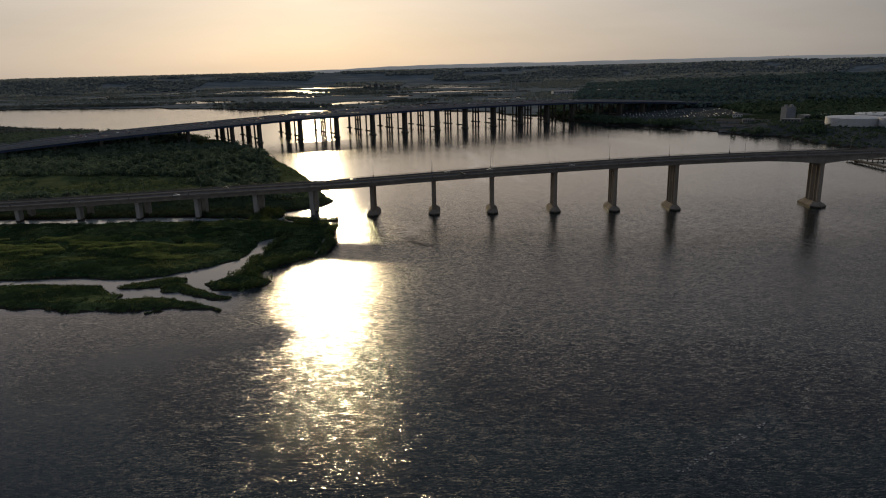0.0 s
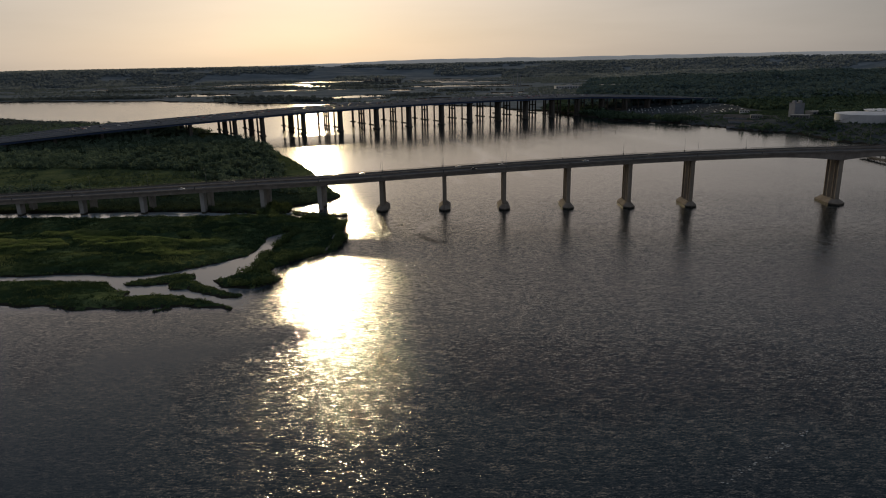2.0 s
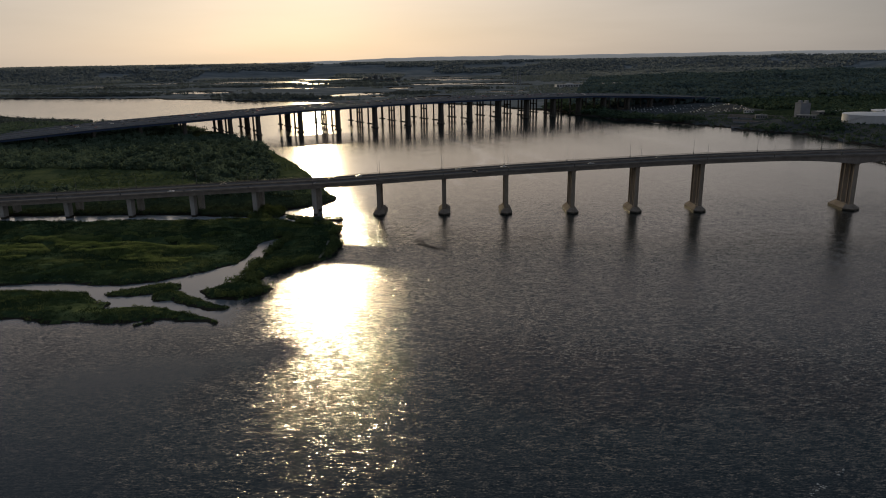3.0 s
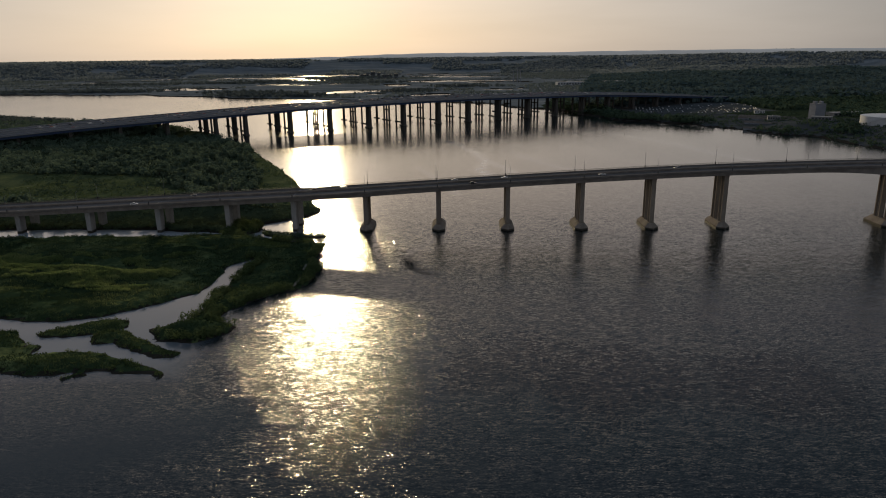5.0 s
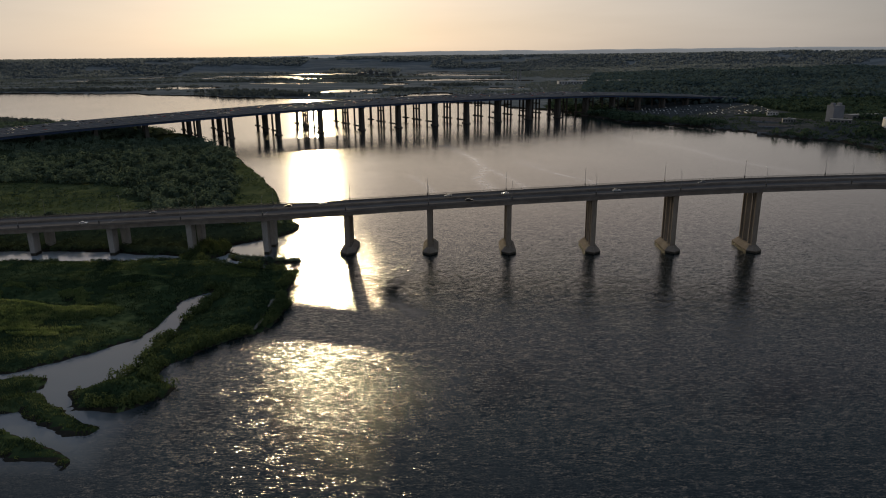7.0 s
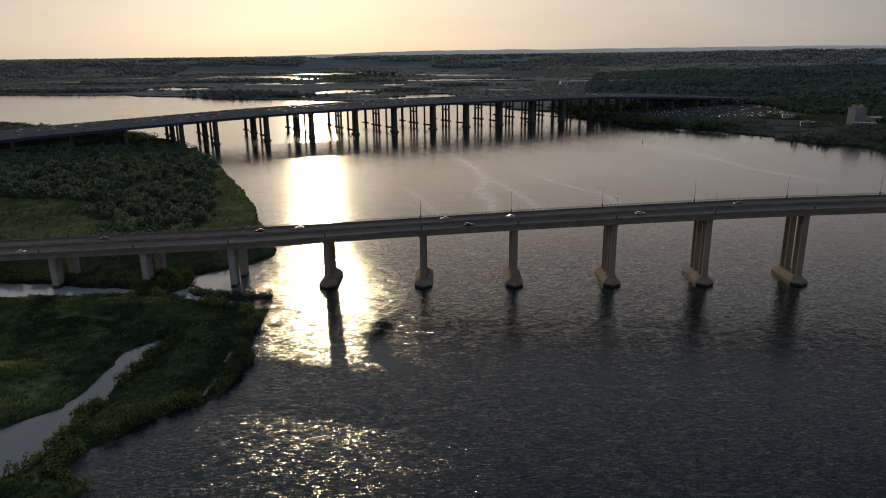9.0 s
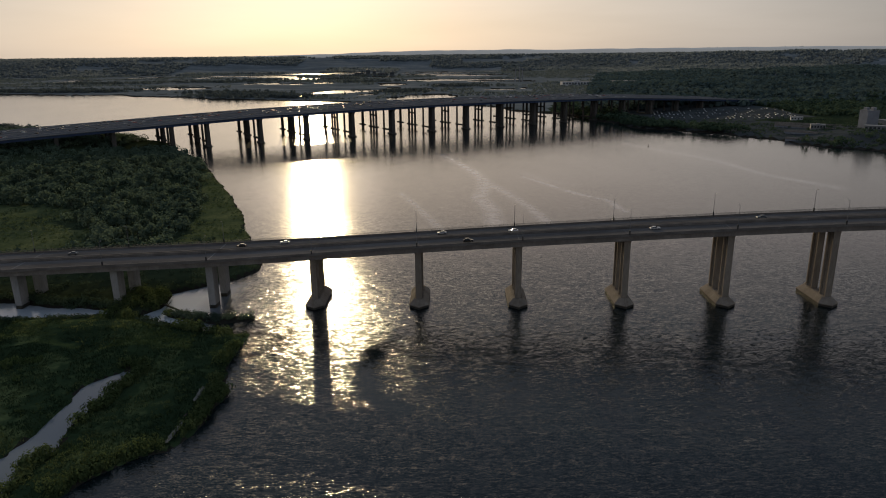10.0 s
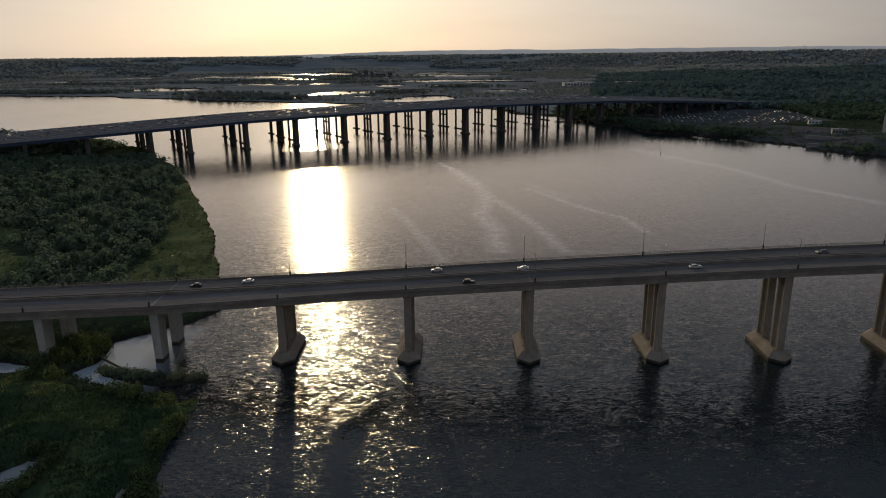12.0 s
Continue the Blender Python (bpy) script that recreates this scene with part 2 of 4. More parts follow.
WAVES, SWELL, RIPPLE, WATER_ROUGH = (0.62, 0.58, 0), (0.10, 0.12, 0), (0.66, 0.62, 0), 0.115
M_WATER = water_material()
M_PARAPET = material("dark_parapet_concrete", [(0.098, 0.089, 0.083), (0.138, 0.127, 0.119), (0.190, 0.175, 0.164)], 3, 0.95, spec=0.05, bump=0.02, stretch=(0.5, 1, 1))
M_COLUMN = material("pale_column_concrete", [(0.19, 0.186, 0.183), (0.26, 0.256, 0.252), (0.33, 0.325, 0.320)], 5, 0.95, spec=0.05, bump=0.03, stretch=(1, 1, 0.3))
M_CONCRETE = material("weathered_concrete", [(0.145, 0.131, 0.121), (0.195, 0.178, 0.165), (0.255, 0.235, 0.218)], 5, 0.95, spec=0.05, bump=0.03, stretch=(1, 1, 0.35))
M_OLD = material("dark_old_concrete", [(0.050, 0.047, 0.044), (0.076, 0.072, 0.067), (0.108, 0.102, 0.095)], 6, 0.95, spec=0.05, stretch=(1, 1, 0.3))
M_PIER = material("pier_concrete", [(0.150, 0.128, 0.104), (0.205, 0.177, 0.147), (0.270, 0.237, 0.200)], 6, 0.95, spec=0.05, bump=0.03, stretch=(1, 1, 0.25))
M_WET = material("wet_concrete", [(0.025, 0.024, 0.02), (0.05, 0.045, 0.035)], 2, 0.6, bump=0.03)
M_ASPHALT = material("worn_asphalt", [(0.082, 0.076, 0.072), (0.112, 0.104, 0.099), (0.150, 0.140, 0.133)], 7, 1.0, spec=0.0, bump=0.01, stretch=(0.15, 1, 1))
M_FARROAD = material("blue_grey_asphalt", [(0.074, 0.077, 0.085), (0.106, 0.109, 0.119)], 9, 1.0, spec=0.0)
M_BARRIER = material("blue_grey_barrier", [(0.17, 0.18, 0.20), (0.23, 0.24, 0.26)], 8, 0.9, spec=0.05)
M_LINE = material("road_paint", [(0.15, 0.15, 0.145), (0.22, 0.22, 0.215)], 2, 0.9, spec=0.0)
M_STEEL = material("grey_painted_steel", [(0.16, 0.165, 0.17), (0.24, 0.245, 0.25)], 1, 0.5, 0.4)
M_RAIL = material("dull_rail_steel", [(0.060, 0.058, 0.057), (0.095, 0.092, 0.090)], 1, 0.7, 0.2)
M_BLUE = material("blue_girder_paint", [(0.034, 0.052, 0.105), (0.050, 0.076, 0.145)], 6, 0.7, spec=0.1)
M_DARK = material("dark_steel", [(0.02, 0.02, 0.022), (0.035, 0.035, 0.037)], 1, 0.5)
M_MARSH = material("marsh_grass", [(0.016, 0.029, 0.016), (0.031, 0.049, 0.023), (0.125, 0.150, 0.062)], 34, 1.0, bump=0.5, bump_scale=2.2, spec=0.0)
M_MUD = material("tidal_mud", [(0.020, 0.019, 0.016), (0.036, 0.033, 0.027)], 5, 1.0, bump=0.2, bump_scale=1, spec=0.0)
M_FIELD = material("meadow_grass", [(0.044, 0.060, 0.030), (0.076, 0.092, 0.042), (0.122, 0.132, 0.060)], 22, 1.0, bump=0.4, bump_scale=1.5, spec=0.0)
M_WOODS = material("woodland_floor", [(0.022, 0.032, 0.018), (0.040, 0.052, 0.028)], 30, 1.0, bump=1.0, bump_scale=5, spec=0.0)
# far ground is coloured pale and bluish to stand for aerial haze
M_FAR = material("hazed_lowland", [(0.085, 0.099, 0.104), (0.135, 0.150, 0.155), (0.215, 0.226, 0.224)], 60, 1.0, spec=0.0, stretch=(0.3, 1.0, 1))
M_YARD = material("yard_gravel", [(0.036, 0.042, 0.043), (0.074, 0.080, 0.081)], 20, 1.0, spec=0.0)
M_LEAF = material("tree_leaves", [(0.064, 0.098, 0.072), (0.096, 0.136, 0.097), (0.132, 0.172, 0.116)], 30.0, 0.9, spec=0.0, random_tint=0.15, thin=0.5)
# pale blue-grey of distance haze is painted into these leaves
M_FARLEAF = material("hazed_distant_leaves", [(0.120, 0.148, 0.160), (0.152, 0.180, 0.192), (0.188, 0.215, 0.225)], 260.0, 1.0, spec=0.0, thin=0.5)
M_BANK = material("bank_leaves", [(0.034, 0.056, 0.040), (0.056, 0.084, 0.054), (0.088, 0.118, 0.070)], 32.0, 0.9, spec=0.0, thin=0.3)
M_SHRUB = material("marsh_shrub_leaves", [(0.045, 0.070, 0.030), (0.078, 0.108, 0.045), (0.120, 0.146, 0.063)], 12, 0.9, spec=0.0, thin=0.45)
M_RIDGE = material("sunlit_ridge_grass", [(0.066, 0.102, 0.040), (0.126, 0.172, 0.064), (0.205, 0.238, 0.098)], 14, 0.9, spec=0.0, thin=0.55)
M_REED = material("reed_blades", [(0.016, 0.032, 0.017), (0.032, 0.052, 0.025), (0.165, 0.195, 0.080)], 40, 0.9, spec=0.0, thin=0.5)
M_GUT = material("pale_gut_glint", [(0.15, 0.148, 0.13), (0.24, 0.235, 0.21)], 3, 0.9, spec=0.1)
M_BARK = material("tree_bark", [(0.030, 0.026, 0.022), (0.062, 0.054, 0.046)], 0.6, 0.9, bump=0.05)
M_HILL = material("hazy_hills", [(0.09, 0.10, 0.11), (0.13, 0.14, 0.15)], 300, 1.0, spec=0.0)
# the hills emit a grey glow that stands in for haze
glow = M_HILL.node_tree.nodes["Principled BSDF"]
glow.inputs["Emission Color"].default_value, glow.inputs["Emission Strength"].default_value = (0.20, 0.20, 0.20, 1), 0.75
M_TANK = material("white_tank_paint", [(0.40, 0.41, 0.43), (0.50, 0.51, 0.53)], 12, 0.6, stretch=(1, 1, 0.2))
M_BUILD = material("grey_cladding", [(0.16, 0.172, 0.20), (0.215, 0.23, 0.26)], 8, 0.7)
# cladding grey chosen with distance haze already in it
M_HAZED = material("hazed_grey_cladding", [(0.085, 0.092, 0.098), (0.12, 0.128, 0.134)], 14, 0.9, spec=0.0)
M_ROOF = material("flat_roofing", [(0.13, 0.135, 0.14), (0.21, 0.215, 0.22)], 10, 0.7)
M_GLASS = material("window_glass", [(0.03, 0.035, 0.04), (0.05, 0.055, 0.06)], 3, 0.1, spec=0.6)
M_FOAM = material("sea_foam", [(0.22, 0.23, 0.23), (0.38, 0.39, 0.39)], 1, 0.9, spec=0.0)
M_TYRE = material("tyre_rubber", [(0.015, 0.015, 0.015), (0.025, 0.025, 0.025)], 0.3, 0.8)
M_LAMP = material("lamp_head_grey", [(0.13, 0.13, 0.13), (0.19, 0.19, 0.19)], 0.5, 0.5, 0.2)


# ---- builders ----
def mesh_object(name, bm, mats, parent=None, label="", kind=""):
    me = bpy.data.meshes.new(name)
    bm.to_mesh(me)
    bm.free()
    for m in mats if isinstance(mats, (list, tuple)) else [mats]:
        me.materials.append(m)
    ob = new(name, me)
    if parent:
        ob.parent = parent
    return tagged(ob, label, kind=kind)


def part(name, bm, mat, parent, label=""):
    return mesh_object(name, bm, mat, parent, label)


def raw(name, verts, faces, mats, parent=None, idx=None, smooth=False):
    me = bpy.data.meshes.new(name)
    verts, faces = np.asarray(verts, dtype=np.float32), np.asarray(faces, dtype=np.int32)
    k = faces.shape[1]
    me.vertices.add(len(verts))
    me.vertices.foreach_set("co", verts.ravel())
    me.loops.add(faces.size)
    me.loops.foreach_set("vertex_index", faces.ravel())
    me.polygons.add(len(faces))
    me.polygons.foreach_set("loop_start", np.arange(0, faces.size, k, dtype=np.int32))
    me.polygons.foreach_set("loop_total", np.full(len(faces), k, dtype=np.int32))
    for m in mats if isinstance(mats, (list, tuple)) else [mats]:
        me.materials.append(m)
    if idx is not None:
        me.polygons.foreach_set("material_index", np.asarray(idx, dtype=np.int32))
    if smooth:
        me.polygons.foreach_set("use_smooth", np.ones(len(faces), dtype=bool))
    me.update(calc_edges=True)
    ob = new(name, me)
    if parent:
        ob.parent = parent
    return ob


def thing(name, m, label, category, group=""):
    ob = new(name)
    ob.empty_display_size = 0.5
    ob.matrix_basis = m
    return tagged(ob, label, category, group)


def box(bm, x0, x1, y0, y1, z0, z1, bev=0.0):
    m = Matrix.LocRotScale(((x0 + x1) / 2, (y0 + y1) / 2, (z0 + z1) / 2), None, (x1 - x0, y1 - y0, z1 - z0))
    vs = bmesh.ops.create_cube(bm, size=1, matrix=m)["verts"]
    if bev:
        es = list({e for v in vs for e in v.link_edges})
        bmesh.ops.bevel(bm, geom=es, offset=bev, segments=1, affect="EDGES")


def prism(bm, ring, z0, z1, ring2=None):
    """A closed prism from a ring of (x, y), bottom to top; the top may be another ring."""
    a = [bm.verts.new((x, y, z0)) for x, y in ring]
    c = [bm.verts.new((x, y, z1)) for x, y in (ring2 or ring)]
    k = len(a)
    for i in range(k):
        bm.faces.new((a[i], a[(i + 1) % k], c[(i + 1) % k], c[i]))
    bm.faces.new(a[::-1])
    bm.faces.new(c)


def tube(bm, p, q, r0, r1, seg=8):
    p, q = Vector(p), Vector(q)
    m = Matrix.Translation((p + q) / 2) @ (q - p).to_track_quat("Z", "Y").to_matrix().to_4x4()
    bmesh.ops.create_cone(bm, cap_ends=True, segments=seg, radius1=r0, radius2=r1, depth=(q - p).length, matrix=m)


def sweep(bm, stations, section):
    """A closed section (points in the cross plane) carried along stations; section(i) gives the ring of 3D points."""
    rings = [[bm.verts.new(p) for p in section(s)] for s in stations]
    k = len(rings[0])
    for a, c in zip(rings, rings[1:]):
        for i in range(k):
            bm.faces.new((a[i], a[(i + 1) % k], c[(i + 1) % k], c[i]))
    bm.faces.new(rings[0][::-1])
    bm.faces.new(rings[-1])
    bmesh.ops.recalc_face_normals(bm, faces=bm.faces[:])


# ---- smooth lattice noise ----
def lattice(x, y, scale, seed):
    x, y = np.asarray(x, float) / scale, np.asarray(y, float) / scale
    xi, yi = np.floor(x).astype(np.int64), np.floor(y).astype(np.int64)
    fx, fy = x - xi, y - yi
    fx, fy = fx * fx * (3 - 2 * fx), fy * fy * (3 - 2 * fy)

    def h(a, b):
        v = (a * 374761393 + b * 668265263 + seed * 982451653) & 0xFFFFFFFF
        v = ((v ^ (v >> 13)) * 1274126177) & 0xFFFFFFFF
        return ((v ^ (v >> 16)) & 0xFFFF) / 65535.0

    return (h(xi, yi) * (1 - fx) + h(xi + 1, yi) * fx) * (1 - fy) + (h(xi, yi + 1) * (1 - fx) + h(xi + 1, yi + 1) * fx) * fy - 0.5


def fractal(x, y, scale, seed, octaves=4):
    return sum(lattice(x, y, scale / 2**i, seed + i) / 1.8**i for i in range(octaves))


def signed(px, py, poly):
    """Distance from the polygon's edge, positive inside."""
    d = np.full(px.shape, 1e18)
    inside = np.zeros(px.shape, bool)
    for (ax, ay), (bx, by) in zip(poly, poly[1:] + poly[:1]):
        ex, ey = bx - ax, by - ay
        t = np.clip(((px - ax) * ex + (py - ay) * ey) / (ex * ex + ey * ey), 0, 1)
        d = np.minimum(d, (px - ax - t * ex) ** 2 + (py - ay - t * ey) ** 2)
        if ay != by:
            inside ^= ((ay > py) != (by > py)) & (px < ex * (py - ay) / ey + ax)
    return np.where(inside, 1, -1) * np.sqrt(d)


def step(a, b, v):
    t = np.clip((v - a) / (b - a), 0, 1)
    return t * t * (3 - 2 * t)


# ---- the shores, in plan ----
MARSH = [(-900, -2), (-170, -10), (-130, -9), (-103, -8), (-95, -5), (-75, -6), (-60, -14), (-51, -20), (-33, -27), (-21, -26), (-20, -38), (-19, -59), (-15, -81), (-16, -105),
         (-19, -116), (-28, -118), (-36, -127), (-45, -140), (-45, -151), (-35, -159), (-37, -167), (-41, -172), (-49, -177), (-63, -177), (-72, -166), (-75, -160), (-68, -159),
         (-60, -149), (-58, -129), (-59, -121), (-56, -88), (-54, -64), (-57, -62), (-66, -75), (-64, -104), (-66, -117), (-77, -131), (-88, -140), (-97, -147), (-106, -151),
         (-116, -154), (-129, -152), (-163, -150), (-178, -153), (-260, -150), (-900, -160)]
ISLETS = [[(-118, -167), (-113, -160), (-96, -149), (-83, -149), (-80, -161), (-95, -170), (-105, -171)],
          [(-96, -171), (-92, -163), (-81, -161), (-74, -169), (-66, -174), (-50, -185), (-49, -190), (-58, -191), (-70, -185), (-81, -177), (-88, -178)],
          [(-119, -174), (-108, -178), (-107, -185), (-112, -187)],
          [(-89, -205), (-79, -202), (-76, -205), (-84, -211)]]
ISLAND = [(-900, -200), (-167, -196), (-154, -200), (-145, -200), (-124, -206), (-110, -203), (-97, -206), (-88, -204), (-74, -202), (-66, -204), (-54, -206), (-48, -212), (-46, -206),
          (-50, -201), (-67, -191), (-82, -184), (-96, -183), (-109, -187), (-118, -172), (-129, -163), (-160, -158), (-176, -158), (-260, -160), (-900, -170)]
BAR = [(-75, 3), (-66, -3), (-47, -8), (-25, -8), (-24, -13), (-39, -16), (-52, -14), (-64, -8)]
NORTH = [(-900, 18), (-170, 11), (-150, 11), (-128, 6), (-117, 3), (-100, 2), (-90, -2), (-82, -6), (-74, -6), (-68, 2), (-70, 10), (-74, 21), (-60, 33), (-50, 40), (-41, 57), (-43, 70), (-50, 83), (-61, 116), (-76, 152), (-85, 179),
         (-116, 250), (-150, 320), (-177, 377), (-205, 430), (-229, 472), (-279, 550), (-300, 590), (-400, 660), (-520, 745), (-636, 822), (-765, 900), (-900, 985),
         (-1200, 1100), (-2500, 1200), (-6000, 1200), (-6000, 25)]
EAST = [(6000, -600), (760, -100), (660, 100), (560, 312), (535, 370), (526, 475), (472, 525), (470, 560), (430, 615), (421, 640), (385, 668), (366, 690), (332, 702),
        (318, 740), (314, 785), (284, 828), (268, 890), (254, 950), (212, 992), (178, 1012), (140, 1140), (-100, 1270), (-334, 1349), (-439, 1400), (-540, 1440), (-642, 1508), (-780, 1560), (-864, 1640), (-1024, 1655), (-1300, 1725),
        (-6000, 1950), (-6000, 6000), (6000, 6000)]
MEADOW = [(-460, 88), (-460, 220), (-309, 202), (-240, 205), (-213, 190), (-200, 152), (-170, 116), (-148, 96), (-190, 78)]
EYE = (60.0, -370.0)


def regions(x, y):
    wob = 3.0 * fractal(x, y, 14, 3, 3) + 1.3 * fractal(x, y, 4.5, 5, 2)
    wide = wob + 16 * step(300, 900, y) * fractal(x, y, 90, 8, 3)
    marsh = np.maximum.reduce([signed(x, y, p) for p in (MARSH, ISLAND, *ISLETS)]) + wob - 0.9
    return marsh, signed(x, y, BAR) + wob * 0.6, signed(x, y, NORTH) + wide, signed(x, y, EAST) + wide


PONDS = [(-634, 2263, 75, 66), (-568, 2680, 110, 59), (70, 2416, 229, 66), (42, 3633, 191, 104), (-945, 3677, 199, 106), (-345, 1509, 31, 43), (-286, 1633, 47, 37),
         (194, 1730, 53, 34), (-877, 1954, 117, 55), (-1106, 3634, 216, 78), (-1405, 2954, 110, 60), (-1521, 2644, 60, 40), (-668, 3319, 89, 88), (-470, 3427, 106, 70),
         (-169, 1546, 30, 34), (-37, 1772, 41, 28), (-620, 4000, 150, 90), (-250, 3950, 120, 60), (330, 3500, 150, 60), (-150, 2080, 40, 40), (-760, 2900, 90, 60), (-60, 3050, 120, 60), (-880, 3050, 140, 55), (150, 2900, 110, 60)]


def hummocks(x, y):
    """Streaky rises of taller grass in the middle of the marsh, nothing elsewhere."""
    where = np.exp(-(((y + 88 - 0.05 * (x + 130)) / 30.0) ** 2)) * (1 - step(-100, -72, x))
    streak = fractal(x * 0.36 + 0.12 * y, y, 15, 29, 4) + 0.35 * fractal(x, y, 6, 28, 2)
    return np.clip(where * (streak + 0.32) - 0.1, 0, 1)


def tide_pools(x, y):
    return fractal(x * 0.55, y * 0.8, 150, 66, 3)


def height(x, y):
    marsh, bar, north, east = regions(x, y)
    z = np.full(x.shape, -2.5)
    zm = np.minimum(marsh * 0.6, 0.7) + (2.6 * fractal(x * 0.3, y, 18, 21, 3) + 1.25) * step(1, 8, marsh) + 0.3 * fractal(x, y, 4, 26, 2) * step(0.5, 3, marsh)
    zm = zm + 3.4 * hummocks(x, y) * step(1, 6, marsh) + 6.0 * np.clip(fractal(x, y, 26, 77, 2) - 0.04, 0, 0.4) * step(2, 12, marsh) * step(-75, -50, y)
    zb = np.minimum(bar * 0.5, 0.7) + 0.4 * fractal(x, y, 5, 27, 2) * step(0, 2, bar)
    zn = np.minimum(north * 0.7, 1.6) + step(10, 90, north) * (1.5 + 3 * fractal(x, y, 70, 31, 4))
    zn = zn + 8 * (1 - step(-385, -295, x)) * step(390, 500, y) * (1 - step(690, 820, y)) * step(5, 60, north)
    bank = np.minimum(east * 0.35, 2.2)
    inland = step(60, 500, east) * step(-100, 500, x - 0.35 * (y - 700))
    bluff = step(8, 70, east) * (2.5 + 8.0 * step(470, 560, x) * (1 - step(545, 690, y))) * (1 - step(750, 1000, y) * 0.4) * step(260, 360, x)
    ze = bank + bluff + inland * (12 + 24 * fractal(x, y, 420, 41, 4)) + step(10, 80, east) * 1.2 * fractal(x, y, 60, 45, 3)
    z = np.maximum.reduce([z, zm, zb, zn, ze])
    # tidal pools on the flats beyond the far bridge
    warp = 1 + 0.9 * fractal(x, y * 0.6, 90, 61, 4)
    for px, py, a, b in PONDS:
        q = np.hypot((x - px) / a, (y - py) / b) * warp
        z = np.where(q < 1.35, np.minimum(z, -0.8 + 3.0 * step(0.95, 1.35, q)), z)
    flats = step(30, 120, east) * (1 - step(150, 420, x - 0.22 * (y - 1300)))
    pool = tide_pools(x, y)
    z = np.where((flats > 0.5) & (pool > 0.36), np.minimum(z, (0.39 - pool) * 30), z)
    r = np.hypot(x - EYE[0], y - EYE[1])
    far = step(3950, 4700, r)
    z = z + far * 71 + step(2600, 3600, r) * 2.5 * fractal(x, y, 300, 71, 3)
    return z


def grassy(x, y):
    """Open grass on the northern point: a meadow, the low shore strip and a small clearing."""
    n = signed(x, y, NORTH) + 9 * fractal(x, y, 26, 93, 3)
    ragged = 24 * fractal(x, y, 34, 94, 4)
    strip = (n < np.interp(y, [40, 90, 200, 330, 380], [50, 44, 24, 12, 0])) & (x > -185) & (y > 74 + 12 * fractal(x, y, 20, 92, 2))
    clearing = np.hypot((x + 184 - 0.6 * (y - 268)) / 13, (y - 268) / 32) + 0.03 * ragged < 1
    return (signed(x, y, MEADOW) + ragged > 0) | strip | clearing


def axis(*runs):
    out = []
    for a, c, s in runs:
        out += list(np.arange(a, c, s))
    return np.array(out)


gx = axis((-4900, -1200, 60), (-1200, -420, 14), (-420, -180, 4), (-180, 30, 2.3), (30, 240, 14), (240, 760, 8), (760, 1400, 16), (1400, 4960, 60))
gy = axis((-800, -260, 30), (-260, 120, 2.4), (120, 720, 6), (720, 1800, 15), (1800, 4100, 24), (4100, 4960, 50))
GX, GY = np.meshgrid(gx, gy)
GZ = height(GX, GY)
nx, ny = len(gx), len(gy)
ii = np.arange(nx * ny).reshape(ny, nx)
quads = np.stack([ii[:-1, :-1], ii[:-1, 1:], ii[1:, 1:], ii[1:, :-1]], -1).reshape(-1, 4)
cx = ((GX[:-1, :-1] + GX[1:, 1:]) / 2).ravel()
cy = ((GY[:-1, :-1] + GY[1:, 1:]) / 2).ravel()
cz = GZ[:-1, :-1].ravel()
rm, _, rn, re_ = regions(cx, cy)
gm = np.full(len(cx), 1)
gm[(rm > 0.5)] = 0
gm[rn > 1.5] = 3
field = (rn > 1) & grassy(cx, cy)
gm[field] = 2
gm[re_ > 2] = 3
gm[(re_ > 4) & (re_ < 150) & (cx > 250) & (cy < 800)] = 5
gm[(re_ > 12) & (cx > 345) & (cx < 610) & (cy > 765) & (cy < 1000)] = 5
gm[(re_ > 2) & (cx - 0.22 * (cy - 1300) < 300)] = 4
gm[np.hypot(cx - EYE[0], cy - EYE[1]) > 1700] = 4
gm[cz < 0.15] = 1
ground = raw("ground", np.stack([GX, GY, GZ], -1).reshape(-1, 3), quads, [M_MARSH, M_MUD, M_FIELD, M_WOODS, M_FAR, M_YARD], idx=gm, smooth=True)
tagged(ground, "green tidal marsh, meadow, woods floor and distant lowland", "ground", kind="structure")

bm = bmesh.new()
bmesh.ops.create_grid(bm, x_segments=24, y_segments=24, size=4990)
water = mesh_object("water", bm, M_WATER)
tagged(water, "dark rippled tidal river water with sun glitter", "water", kind="structure")

# far hills beyond the woods
bm = bmesh.new()
HILL_R = 4780
row = []
for i in range(160):
    az = radians(-16 + 62 * i / 159)
    u = i / 159
    top = 112 + HILL_R * math.tan(radians(-0.36 + 0.30 * min(1, u * 5) + 0.06 * u)) + 6 * noise.noise((u * 14, 3, 0)) + 3 * noise.noise((u * 50, 7, 0))
    x, y = EYE[0] + HILL_R * math.sin(az), EYE[1] + HILL_R * math.cos(az)
    x2, y2 = EYE[0] + (HILL_R + 55) * math.sin(az), EYE[1] + (HILL_R + 55) * math.cos(az)
    row.append([bm.verts.new(p) for p in ((x, y, 40), (x, y, top - 8), (x2, y2, top), (x2, y2, 40))])
for a, c in zip(row, row[1:]):
    for j in range(3):
        bm.faces.new((a[j], c[j], c[j + 1], a[j + 1]))
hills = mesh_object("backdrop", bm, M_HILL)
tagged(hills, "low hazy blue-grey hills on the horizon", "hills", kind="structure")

# ---- the concrete river bridge ----
PIER_X = [-0.5, 46.6, 91.3, 138.9, 184.0, 229.6]


